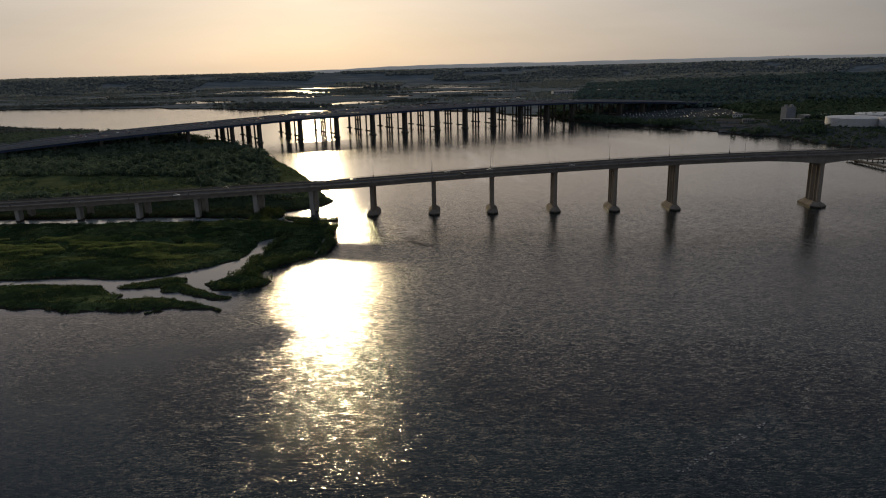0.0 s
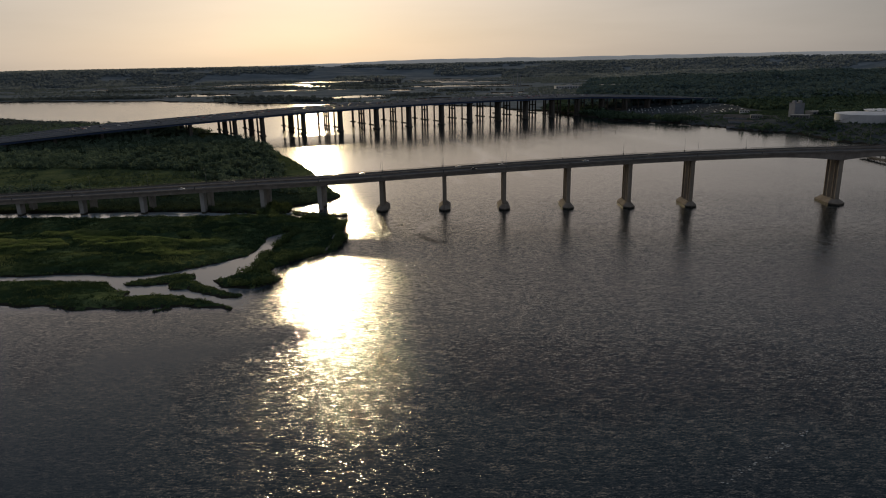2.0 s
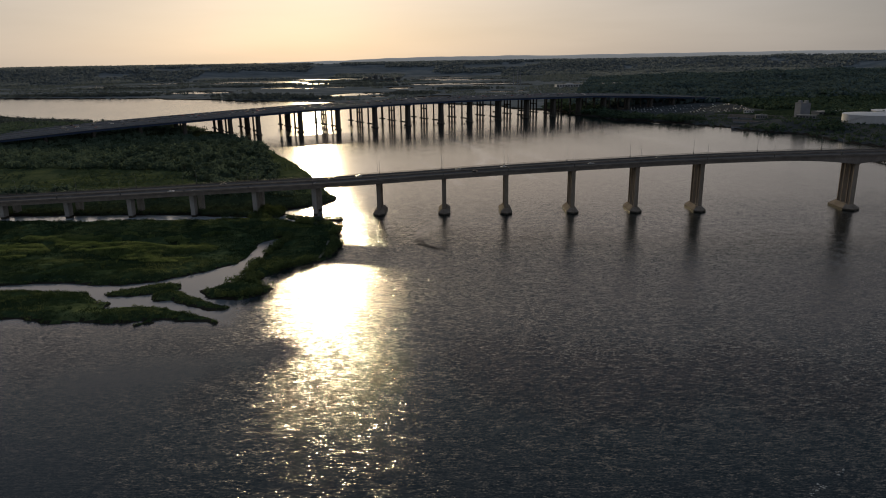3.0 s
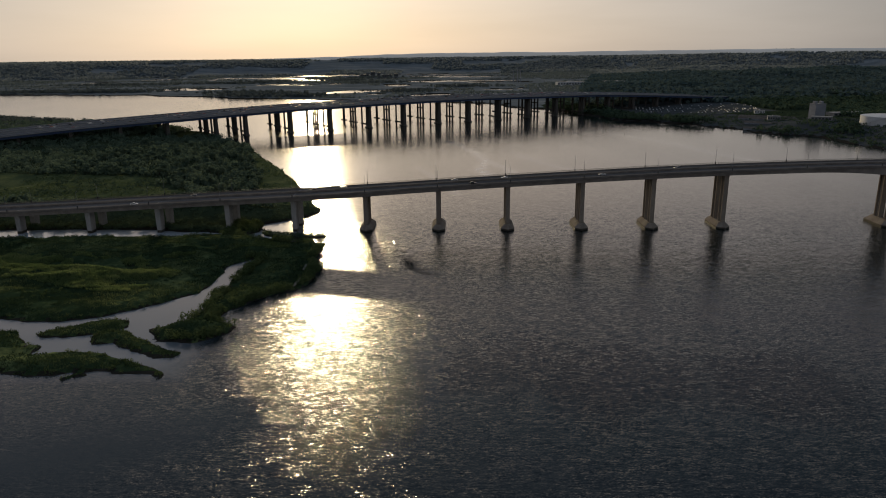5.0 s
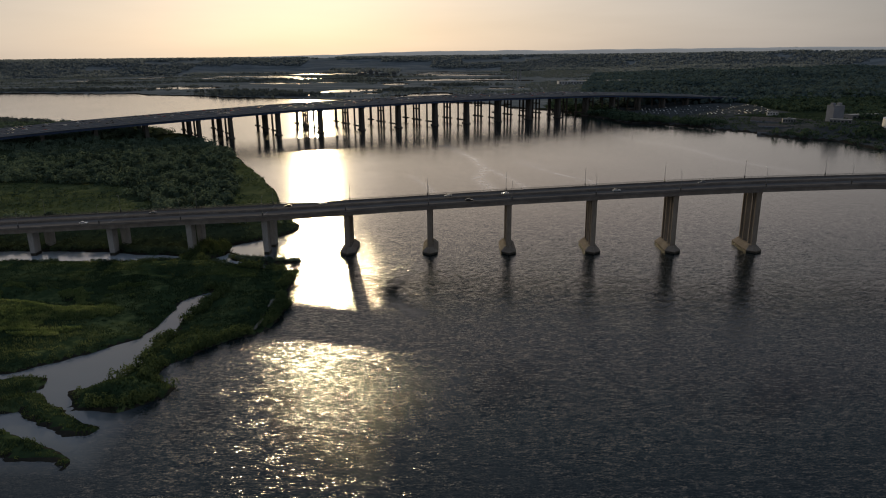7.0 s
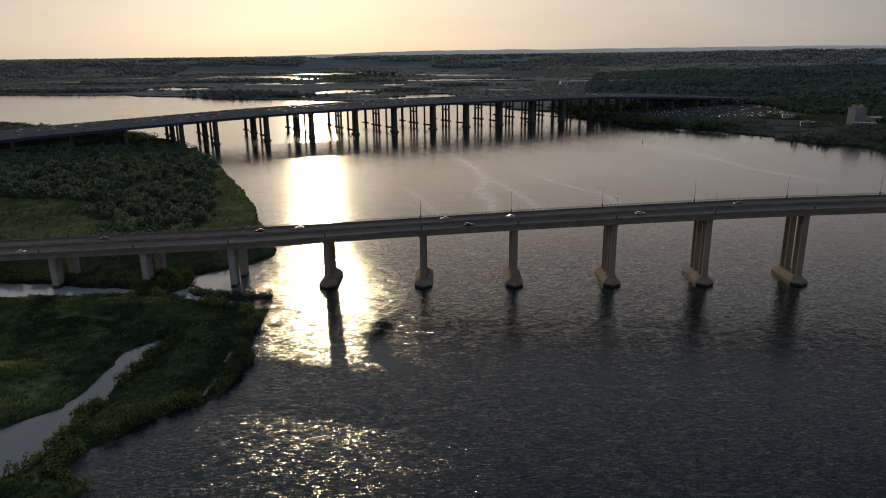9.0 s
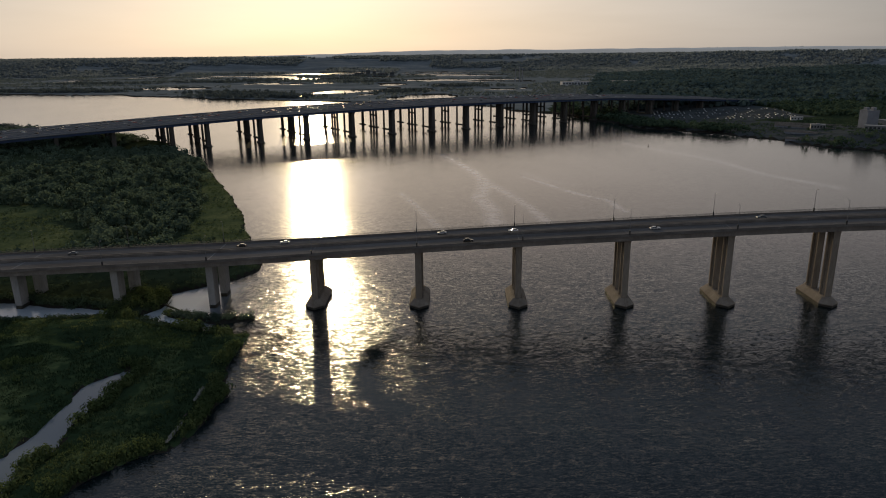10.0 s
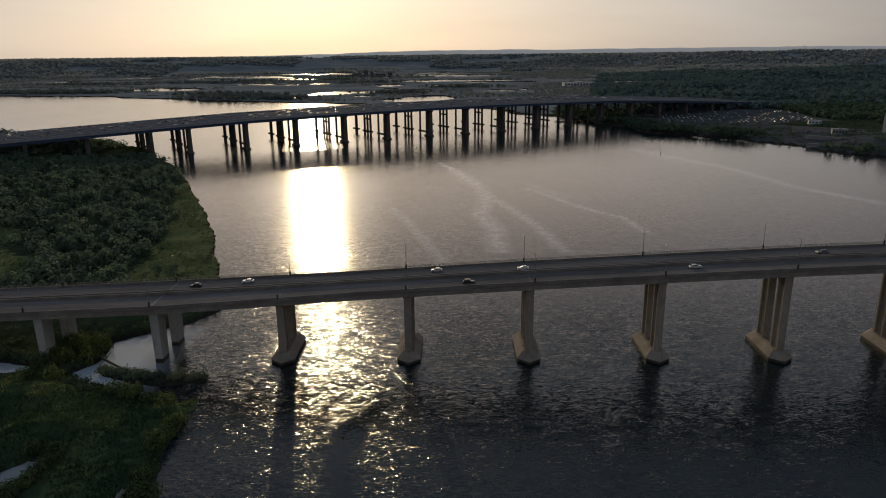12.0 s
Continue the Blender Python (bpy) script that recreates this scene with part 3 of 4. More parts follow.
def soffit(x):
    xs = [-800, -420, -290, -202, -134, -86, -43, 0, 47, 91, 138, 182, 226, 272, 310, 340, 403, 470, 560, 800]
    zs = [2.5, 5.0, 9.8, 13.4, 16.7, 18.8, 20.6, 23.0, 25.8, 28.3, 30.6, 32.7, 34.4, 35.6, 36.3, 36.7, 37.1, 36.6, 34.0, 22.0]
    return float(np.interp(x, xs, zs))


def top_of(x):
    """The road surface; the soffit's line smoothed, plus the girder's depth."""
    return sum(soffit(x + d) for d in (-24, -12, 0, 12, 24)) / 5 + 2.6


def haunch(x):
    d = min(abs(x - 336), abs(x - 470))
    return 3.6 * max(0, 1 - d / 55) ** 2


def edge(x, k):
    """The decks' four edges; the landward part is a little wider."""
    w = 1 - min(1, max(0, (x + 40) / 70))
    return (1.3 - 2.6 * w, 13.4 - 0.5 * w, 14.6, 26.7 + 1.6 * w)[k]


bridge = thing("road_bridge", pose(0, 0, 0), "twin concrete box-girder road bridge on tall river piers", "bridge")
stations = [-800 + 8 * i for i in range(195)]
for d in (0, 2):
    lo, hi = (lambda x, d=d: edge(x, d)), (lambda x, d=d: edge(x, d + 1))
    bm = bmesh.new()
    sweep(bm, stations, lambda x: [(x, lo(x), top_of(x)), (x, lo(x), top_of(x) - 0.32), (x, lo(x) + 0.7, top_of(x) - 0.6), (x, lo(x) + 1.0, top_of(x) - 2.75 - haunch(x)),
                                  (x, hi(x) - 2.3, top_of(x) - 2.75 - haunch(x)), (x, hi(x) - 1.7, top_of(x) - 0.6), (x, hi(x), top_of(x) - 0.32), (x, hi(x), top_of(x))])
    part("deck", bm, M_CONCRETE, bridge)
    bm = bmesh.new()
    sweep(bm, stations, lambda x: [(x, lo(x) + 0.5, top_of(x) + 0.004), (x, lo(x) + 0.5, top_of(x) + 0.06), (x, hi(x) - 0.5, top_of(x) + 0.06), (x, hi(x) - 0.5, top_of(x) + 0.004)])
    part("roadway", bm, M_ASPHALT, bridge, "worn dark asphalt roadway")
    for f, g, tall in ((lambda x: lo(x) - 0.04, lambda x: lo(x) + 0.42, 0.85 + 0.2 * d), (lambda x: hi(x) - 0.42, lambda x: hi(x) + 0.04, 1.25 - 0.2 * d)):
        bm = bmesh.new()
        sweep(bm, stations, lambda x: [(x, f(x), top_of(x) - 0.5), (x, f(x), top_of(x) + tall), (x, g(x), top_of(x) + tall), (x, g(x), top_of(x) - 0.5)])
        part("parapet", bm, M_PARAPET, bridge)
    for k in (1, 2):
        bm = bmesh.new()
        for i in range(-40, 50):
            xa = i * 12.0
            yl = lambda x: lo(x) + 0.5 + k * (hi(x) - lo(x) - 1) / 3
            bm.faces.new([bm.verts.new((xx, yl(xx) + dy, top_of(xx) + 0.068)) for xx, dy in ((xa, -0.08), (xa + 3, -0.08), (xa + 3, 0.08), (xa, 0.08))])
        tagged(part("lane_line", bm, M_LINE, bridge, "white dashed lane line"), kind="stuff")

# steel expansion joints across both roadways
for x in PIER_X + [-46.8, -135.5, -228.0, 337.0]:
    for d in (0, 2):
        bm = bmesh.new()
        z = top_of(x) + 0.064
        box(bm, x - 0.16, x + 0.16, edge(x, d) + 0.55, edge(x, d + 1) - 0.55, z - 0.02, z + 0.012)
        part("expansion_joint", bm, M_COLUMN if x < -40 else M_PARAPET, bridge, "concrete expansion joint")

# open steel rail along the upriver parapet
bm = bmesh.new()
ey = lambda x: edge(x, 3) - 0.19
for i in range(-180, 195):
    x = i * 2.0
    z, ye = top_of(x) + 0.85, ey(x)
    box(bm, x - 0.07, x + 0.07, ye - 0.06, ye + 0.06, z - 0.02, z + 0.85)
for lift in (1.22, 1.64):
    sweep(bm, [-360 + 15 * i for i in range(50)], lambda x: [(x, ey(x) - 0.06, top_of(x) + lift), (x, ey(x) - 0.06, top_of(x) + lift + 0.12), (x, ey(x) + 0.06, top_of(x) + lift + 0.12), (x, ey(x) + 0.06, top_of(x) + lift)])
tagged(part("railing", bm, M_RAIL, bridge, "dark steel rail on the parapet"), kind="stuff")


def shaft(parent, x, yc, z0, z1, w=3.0, d=6.2):
    """A hollow-looking pier shaft with a recessed panel down each broad side and a flared cap."""
    bm = bmesh.new()
    h, e, g, q, c = w / 2, d / 2, 0.72, 0.85, 0.2
    ring = [(-h, -e), (h, -e), (h, -e + q), (h - g, -e + q + c), (h - g, e - q - c), (h, e - q), (h, e), (-h, e), (-h, e - q), (-h + g, e - q - c), (-h + g, -e + q + c), (-h, -e + q)]
    lo = [(x + a, yc + b) for a, b in ring]
    hi = [(x + a * 1.06, yc + b * 1.03) for a, b in ring]
    prism(bm, lo, z0, z1 - 1.2, [(x + a * 1.0, yc + b) for a, b in ring])
    prism(bm, hi, z1 - 1.2, z1, [(x + a * 1.12, yc + b * 1.06) for a, b in ring])
    bmesh.ops.recalc_face_normals(bm, faces=bm.faces[:])
    return part("shaft", bm, M_PIER, parent)


def river_pier(x, scale=1.0, w=2.8, d=5.5, north=18.4):
    """Long hexagonal footing with sloped shoulders, a dark tide band, and two shafts."""
    hw, y0, y1, n = 4.4 * scale, -0.9 - 2.0 * (scale - 1), 27.2 + 3 * (scale - 1), 3.6 * scale
    ring = lambda a, b: [(x, y0 + b), (x + hw - a, y0 + n + b * 0.6), (x + hw - a, y1 - n - b * 0.6), (x, y1 - b), (x - hw + a, y1 - n - b * 0.6), (x - hw + a, y0 + n + b * 0.6)]
    bm = bmesh.new()
    prism(bm, ring(0, 0), 0.9, 1.3)
    prism(bm, ring(0, 0), 1.3, 3.7, ring(hw * 0.52, 2.9 * scale))
    bmesh.ops.remove_doubles(bm, verts=bm.verts[:], dist=0.001)
    bmesh.ops.recalc_face_normals(bm, faces=bm.faces[:])
    bmesh.ops.bevel(bm, geom=[e for e in bm.edges if e.calc_face_angle(0) > 0.2], offset=0.08, segments=1, affect="EDGES")
    pier = part("pier", bm, M_PIER, bridge)
    bm = bmesh.new()
    prism(bm, ring(0.12, 0.12), -2.5, 0.9)
    bmesh.ops.recalc_face_normals(bm, faces=bm.faces[:])
    part("tide_band", bm, M_WET, pier, "dark wet algae-stained tide band")
    for yc in (6.4, north):
        shaft(pier, x, yc, 3.2, top_of(x) - 2.6 - haunch(x), w, d)


for x in PIER_X:
    river_pier(x)
for x in (337.0, 471.0):
    river_pier(x, 1.4, 3.2, 5.6, 17.6)


def land_pier(x, zb):
    """Two plain tapered columns on a buried footing, with a dark wet foot."""
    bm = bmesh.new()
    box(bm, x - 2.4, x + 2.4, 0.5, 26.5, zb - 3.5, zb - 1.0, 0.1)
    pier = part("pier", bm, M_WET, bridge)
    for yc in (5.0, 20.5):
        bm = bmesh.new()
        zt = top_of(x) - 2.6
        r = lambda a, b: [(x - a, yc - b), (x + a, yc - b), (x + a, yc + b), (x - a, yc + b)]
        prism(bm, r(1.45, 2.9), zb + 1.0, zt - 0.8, r(1.6, 3.1))
        prism(bm, r(1.6, 3.1), zt - 0.8, zt, r(1.9, 3.4))
        bmesh.ops.recalc_face_normals(bm, faces=bm.faces[:])
        column = part("column", bm, M_COLUMN, pier)
        bm = bmesh.new()
        prism(bm, r(1.43, 2.88), zb - 1.5, zb + 1.0)
        bmesh.ops.recalc_face_normals(bm, faces=bm.faces[:])
        part("wet_foot", bm, M_WET, column, "dark wet column foot")


for x in (-46.8, -90.0, -135.5, -181.5, -228.0, -276.0, -323.0, -370.0):
    land_pier(x, 0.7)

# ---- the wide multi-lane bridge upriver ----
FP, FD = Vector((-182, 588, 0)), Vector((0.885, 0.466, 0))
FN = Vector((-0.466, 0.885, 0))


def far_top(s):
    return float(np.interp(s, [-700, -420, -350, -300, -250, -200, -150, -100, -50, 0, 130, 240, 350, 560, 700, 950, 1300], [4, 13.5, 17.9, 21.0, 23.8, 25.8, 27.8, 29.9, 31.8, 33.7, 36.3, 37.5, 37.3, 34.6, 28.5, 15, 9]))


def fpos(s, n, z):
    p = FP + FD * s + FN * n
    return (p.x, p.y, z)


far_bridge = thing("highway_bridge", pose(0, 0, 0), "wide multi-lane highway bridge with blue girders on many piers", "bridge")
fs = [-700 + 20 * i for i in range(101)]
for n0, n1, mat in ((-7, 12, M_BLUE), (15, 33, M_BLUE), (46, 75, M_BLUE), (78, 108, M_BLUE)):
    bm = bmesh.new()
    sweep(bm, fs, lambda s: [fpos(s, n0, far_top(s)), fpos(s, n0, far_top(s) - 0.4), fpos(s, n1, far_top(s) - 0.4), fpos(s, n1, far_top(s))])
    part("deck", bm, M_FARROAD, far_bridge, "grey asphalt highway deck")
    for g in range(4):
        nn = n0 + 1.5 + g * (n1 - n0 - 3) / 3
        bm = bmesh.new()
        sweep(bm, fs, lambda s: [fpos(s, nn - 0.3, far_top(s) - 0.4), fpos(s, nn - 0.3, far_top(s) - 3.2), fpos(s, nn + 0.3, far_top(s) - 3.2), fpos(s, nn + 0.3, far_top(s) - 0.4)])
        part("girder", bm, M_BLUE, far_bridge, "blue painted steel plate girder")
    for nn in (n0, n1 - 0.4):
        bm = bmesh.new()
        sweep(bm, fs, lambda s: [fpos(s, nn, far_top(s)), fpos(s, nn, far_top(s) + 1.0), fpos(s, nn + 0.4, far_top(s) + 1.0), fpos(s, nn + 0.4, far_top(s))])
        part("parapet", bm, M_BARRIER, far_bridge, "pale concrete parapet")
FANG = math.atan2(FD.y, FD.x)


CROSS = Matrix.Rotation(radians(33), 4, "Z")


def far_bent(s):
    """One row of piers: a thick pair with a thin column, then a three-column bent, then a single-column pier with a long footing."""
    zt = far_top(s) - 3.2
    M = Matrix.Translation(FP + FD * s) @ CROSS

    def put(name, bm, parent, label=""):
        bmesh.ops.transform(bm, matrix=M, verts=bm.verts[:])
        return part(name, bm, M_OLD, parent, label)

    def column(n, r, parent, top, square=False):
        bm = bmesh.new()
        if square:
            prism(bm, [(-r, n - r), (r, n - r), (r, n + r), (-r, n + r)], -3, top, [(-r * 0.8, n - r * 0.9), (r * 0.8, n - r * 0.9), (r * 0.8, n + r * 0.9), (-r * 0.8, n + r * 0.9)])
        else:
            tube(bm, (0, n, -3), (0, n, top), r * 1.1, r, 10)
        put("column", bm, parent)

    def beam(name, n0, n1, w, z0, z1, parent):
        bm = bmesh.new()
        box(bm, -w, w, n0, n1, z0, z1, 0.15)
        return put(name, bm, parent)

    pier = beam("pier", -5, 31, 1.8, zt - 1.8, zt, far_bridge)
    column(0, 2.5, pier, zt - 1.8, True)
    column(8, 1.8, pier, zt - 1.8, True)
    column(27, 1.3, pier, zt - 1.8)
    beam("strut", -3, 30, 1.4, 4.2, 6.2, pier)
    beam("footing", -4.5, 11, 3.2, -3, 1.6, pier)
    pier = beam("pier", 47, 76, 1.6, zt - 1.8, zt, far_bridge)
    for n in (51, 60, 69):
        column(n, 1.5, pier, zt - 1.8)
    beam("strut", 51, 69, 1.0, zt * 0.62, zt * 0.62 + 2.0, pier)
    beam("footing", 47, 73, 2.0, 4.0, 6.2, pier)
    pier = beam("pier", 84, 106, 1.6, zt - 2.2, zt, far_bridge)
    column(96, 1.9, pier, zt - 2.2)
    beam("footing", 89, 104, 2.0, 4.4, 6.6, pier)


UNEVEN = {-2: 5.5, -1: -12.0, 0: -6.0, 1: -4.0, 4: 3.0}
for i in range(-7, 15):
    far_bent(i * 58.6 + 5.0 + UNEVEN.get(i, 0.0))

# ---- trees and reeds ----
def leaf_cloud(rng, centres, radii, per, size):
    """Loose quads round each centre, as one array of vertices."""
    out = []
    for (cx_, cy_, cz_), r in zip(centres, radii):
        d = rng.normal(size=(per, 3))
        d /= np.linalg.norm(d, axis=1)[:, None]
        p = np.array([cx_, cy_, cz_]) + d * r * rng.uniform(0.55, 1.05, (per, 1)) * np.array([1, 1, 0.8])
        u = np.cross(d, rng.normal(size=(per, 3)))
        u /= np.linalg.norm(u, axis=1)[:, None]
        w = np.cross(d, u) + 0.5 * rng.normal(size=(per, 3))
        s = size * rng.uniform(0.6, 1.3, (per, 1))
        out.append(np.stack([p - u * s - w * s * 0.7, p + u * s - w * s * 0.6, p + u * s * 0.8 + w * s * 0.7, p - u * s * 0.9 + w * s * 0.6], 1))
    return np.concatenate(out).reshape(-1, 3)


def tree_kind(seed, tall, spread, bare):
    """A tree: tapered trunk with limbs, crown of leaf clumps with gaps."""
    rng = np.random.default_rng(seed)
    t = thing("tree", pose(0, 0, 0), "broadleaf riverside tree with a dense dark green crown", "tree", "trees on the point")
    bm = bmesh.new()
    tube(bm, (0, 0, -0.6), (0.1, 0, tall * 0.55), 0.24, 0.12, 7)
    centres, radii = [], []
    for i in range(13):
        a, h = rng.uniform(0, 6.283), rng.uniform(bare, 0.95) * tall
        rr = spread * math.sin(math.pi * min(1, max(0.12, (h / tall - bare) / (1.02 - bare))) ** 0.8) * rng.uniform(0.4, 0.9)
        c = (rr * math.cos(a), rr * math.sin(a), h)
        centres.append(c)
        radii.append(rng.uniform(0.28, 0.5) * spread)
        if i < 6:
            tube(bm, (0.05, 0, tall * rng.uniform(0.25, 0.5)), c, 0.1, 0.03, 5)
    part("trunk", bm, M_BARK, t, "brown trunk with forking limbs")
    v = leaf_cloud(rng, centres, radii, 34, 0.42)
    raw("crown", v, np.arange(len(v)).reshape(-1, 4), M_LEAF, t)
    return t


def spots(n, x0, x1, y0, y1, keep_if, seed):
    rng = np.random.default_rng(seed)
    x, y = rng.uniform(x0, x1, n), rng.uniform(y0, y1, n)
    ok = keep_if(x, y)
    return x[ok], y[ok], height(x, y)[ok]


def wooded(x, y):
    """Where scrub woods cover the northern point."""
    n = signed(x, y, NORTH)
    thin = fractal(x, y, 26, 91, 3) < -0.34
    return (n > 4) & (y > 40) & ~((y > 505) & (x > -335)) & ~grassy(x, y) & ~thin


kinds = [tree_kind(11, 7.0, 3.0, 0.30), tree_kind(12, 8.5, 3.4, 0.28), tree_kind(13, 5.2, 2.8, 0.22), tree_kind(14, 9.5, 3.3, 0.35)]
tx, ty, tz = spots(900, -330, -45, 70, 420, wooded, 5)
rng = np.random.default_rng(6)
placed = 0
for x, y, z in zip(tx, ty, tz):
    if placed >= 270:
        break
    k = kinds[int(rng.integers(4))]
    m = Matrix.Translation((x, y, z - 0.1)) @ Matrix.Rotation(rng.uniform(0, 6.28), 4, "Z") @ Matrix.Scale(rng.uniform(0.7, 1.15), 4)
    if placed < 4:
        kinds[placed].matrix_basis = m
    else:
        copy_thing(k, Matrix.Identity(4)).matrix_basis = m
    placed += 1


def clump_field(name, x, y, z, r0, r1, per, size, mat, label, seed, category="woods", flat=0.75):
    """Countless crowns as one mesh of leaf quads."""
    rng = np.random.default_rng(seed)
    n = len(x)
    r = rng.uniform(r0, r1, n)
    d = rng.normal(size=(n, per, 3))
    d[..., 2] = np.abs(d[..., 2]) * 0.9 - 0.25
    d /= np.linalg.norm(d, axis=2)[..., None]
    lump = 1 + 0.45 * np.sin(d[..., :1] * 5 + rng.uniform(0, 6, (n, 1, 1))) * np.cos(d[..., 1:2] * 4 + rng.uniform(0, 6, (n, 1, 1)))
    p = np.stack([x, y, z + r * flat], -1)[:, None, :] + d * r[:, None, None] * lump * np.array([1, 1, flat * 1.25])
    u = np.cross(d, rng.normal(size=(n, per, 3)))
    u /= np.linalg.norm(u, axis=2)[..., None]
    w = np.cross(d, u)
    s = (size * r)[:, None, None] * rng.uniform(0.7, 1.3, (n, per, 1))
    v = np.stack([p - u * s - w * s, p + u * s - w * s * 0.8, p + u * s * 0.8 + w * s, p - u * s + w * s * 0.9], 2).reshape(-1, 3)
    ob = raw(name, v, np.arange(len(v)).reshape(-1, 4), mat)
    return tagged(ob, label, category, kind="stuff")


tx, ty, tz = spots(6800, -700, -45, 64, 660, lambda x, y: wooded(x, y) & (signed(x, y, NORTH) > 3), 15)
clump_field("scrub_woods", tx, ty, tz, 2.2, 4.6, 42, 0.162, M_LEAF, "dense dark green scrub woods on the point", 16)
tx, ty, tz = spots(5600, -420, -30, 0, 330, lambda x, y: (signed(x, y, NORTH) > 1.0) & (~grassy(x, y) | (fractal(x, y, 22, 95, 3) > 0.06)), 17)
clump_field("bushes", tx, ty, tz - 0.2, 0.6, 1.6, 26, 0.19, M_BANK, "low green bushes and tall weeds", 18, "bushes")
tx, ty, tz = spots(16000, -330, -45, 70, 340, lambda x, y: (signed(x, y, NORTH) > 0.5) & grassy(x, y) & (fractal(x, y, 12, 47, 3) > -0.15), 45)
clump_field("shore_weeds", tx, ty, tz - 0.2, 0.3, 0.75, 14, 0.24, M_SHRUB, "ragged olive weeds in the open grass", 46, "weeds")
tx, ty, tz = spots(9000, -330, -12, -212, 10, lambda x, y: ((np.abs(regions(x, y)[0] - 1.8) < 1.4) | ((regions(x, y)[0] > 3) & (fractal(x, y, 30, 55, 3) > 0.22))) & ~((np.abs(x + 21.8) < 1.4) & (y > -113) & (y < -76)), 27)
clump_field("marsh_shrubs", tx, ty, tz - 0.25, 0.35, 0.9, 26, 0.17, M_SHRUB, "rounded green marsh shrubs along the water's edge", 28, "bushes")
tx, ty, tz = spots(3600, -60, -12, -180, -20, lambda x, y: (np.abs(regions(x, y)[0] - 2.4) < 1.7) & (fractal(x, y, 8, 59, 2) > -0.1) & ~((np.abs(x + 21.8) < 1.9) & (y > -113) & (y < -76)), 57)
clump_field("edge_shrubs", tx[:620], ty[:620], tz[:620] - 0.5, 1.1, 2.6, 100, 0.098, M_SHRUB, "row of rounded bright green shrubs on the marsh edge", 58, "bushes")
tx, ty, tz = spots(2600, -330, -62, -22, -3, lambda x, y: (np.abs(regions(x, y)[0] - 4.0) < 3.0) & (fractal(x, y, 17, 53, 2) > 0.02), 51)
clump_field("creekside_bushes", tx, ty, tz - 0.4, 0.7, 1.5, 42, 0.145, M_BANK, "dark rounded bushes screening the tidal creek", 52, "bushes")
tx, ty, tz = spots(900, -230, -84, 0, 14, lambda x, y: (np.abs(signed(x, y, NORTH) - 2.5) < 2.4), 49)
clump_field("creekside_bushes", tx, ty, tz - 0.4, 1.0, 2.2, 60, 0.12, M_BANK, "dark rounded bushes screening the tidal creek", 50, "bushes")
tx, ty, tz = spots(700, -82, -24, -18, 8, lambda x, y: regions(x, y)[1] > 0.6, 29)
clump_field("bar_bushes", tx, ty, tz - 0.2, 0.6, 1.7, 150, 0.075, M_LEAF, "scrubby bushes on the narrow mud bar", 30, "bushes")



# these three leaf colours have the haze of distance mixed in
M_GROVE = material("hazed_grove_leaves", [(0.068, 0.084, 0.086), (0.086, 0.104, 0.104), (0.108, 0.126, 0.122)], 90.0, 1.0, spec=0.0, thin=0.4)
M_THICKET = material("hazed_thicket_leaves", [(0.092, 0.114, 0.116), (0.122, 0.146, 0.146), (0.156, 0.180, 0.175)], 160.0, 1.0, spec=0.0, thin=0.45)
M_FARWOOD = material("hazed_woods_leaves", [(0.050, 0.078, 0.080), (0.070, 0.101, 0.100), (0.096, 0.130, 0.124)], 160.0, 1.0, spec=0.0, thin=0.3)

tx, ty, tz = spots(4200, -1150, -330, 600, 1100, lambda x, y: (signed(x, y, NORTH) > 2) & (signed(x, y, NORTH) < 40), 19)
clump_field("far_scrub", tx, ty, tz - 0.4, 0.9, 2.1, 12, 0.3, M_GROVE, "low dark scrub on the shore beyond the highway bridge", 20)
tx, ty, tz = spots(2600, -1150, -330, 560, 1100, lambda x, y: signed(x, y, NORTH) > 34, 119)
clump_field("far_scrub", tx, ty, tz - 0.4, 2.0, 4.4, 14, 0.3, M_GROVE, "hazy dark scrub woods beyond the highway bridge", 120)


def bank_trees(x, y):
    e = signed(x, y, EAST)
    return (e > 3) & (((e < 26) & (fractal(x, y, 50, 95, 3) > -0.5 + 0.85 * (x > 425))) | ((e > 26) & (fractal(x, y, 60, 96, 3) > 0.2)) | (e > 170) | ((y > 790) & (x < 400)))


def clear_of_ponds(x, y):
    ok = np.ones(x.shape, bool)
    for px, py, a, b in PONDS:
        ok &= ~((np.abs(x - px) < 1.5 * a) & (y > py - 1.3 * b - 130) & (y < py + 1.2 * b))
    for ahead in (40, 90, 140):
        ok &= tide_pools(x, y + ahead) < 0.36
    return ok


def hinterland(x, y):
    return (x - 0.22 * (y - 1300)) > 360


tx, ty, tz = spots(900, 290, 470, 640, 800, lambda x, y: (signed(x, y, EAST) > 3) & (signed(x, y, EAST) < 34), 91)
clump_field("shore_woods", tx[:170], ty[:170], tz[:170], 3.2, 6.4, 60, 0.15, M_BANK, "dense dark shore trees below the highway bridge", 92)
tx, ty, tz = spots(11000, 255, 1100, 330, 1050, lambda x, y: bank_trees(x, y) & ~((x > 440) & (x < 640) & (y > 520) & (y < 765) & (signed(x, y, EAST) > 14)) & ~((x > 345) & (x < 610) & (y > 765) & (y < 1000) & (signed(x, y, EAST) > 22)), 21)
clump_field("bank_woods", tx, ty, tz, 2.8, 5.8, 14, 0.31, M_BANK, "dark green woods along the east bank", 22)
tx, ty, tz = spots(1700, 400, 660, 440, 775, lambda x, y: (signed(x, y, EAST) > 3) & (fractal(x, y, 30, 43, 3) > -0.1), 41)
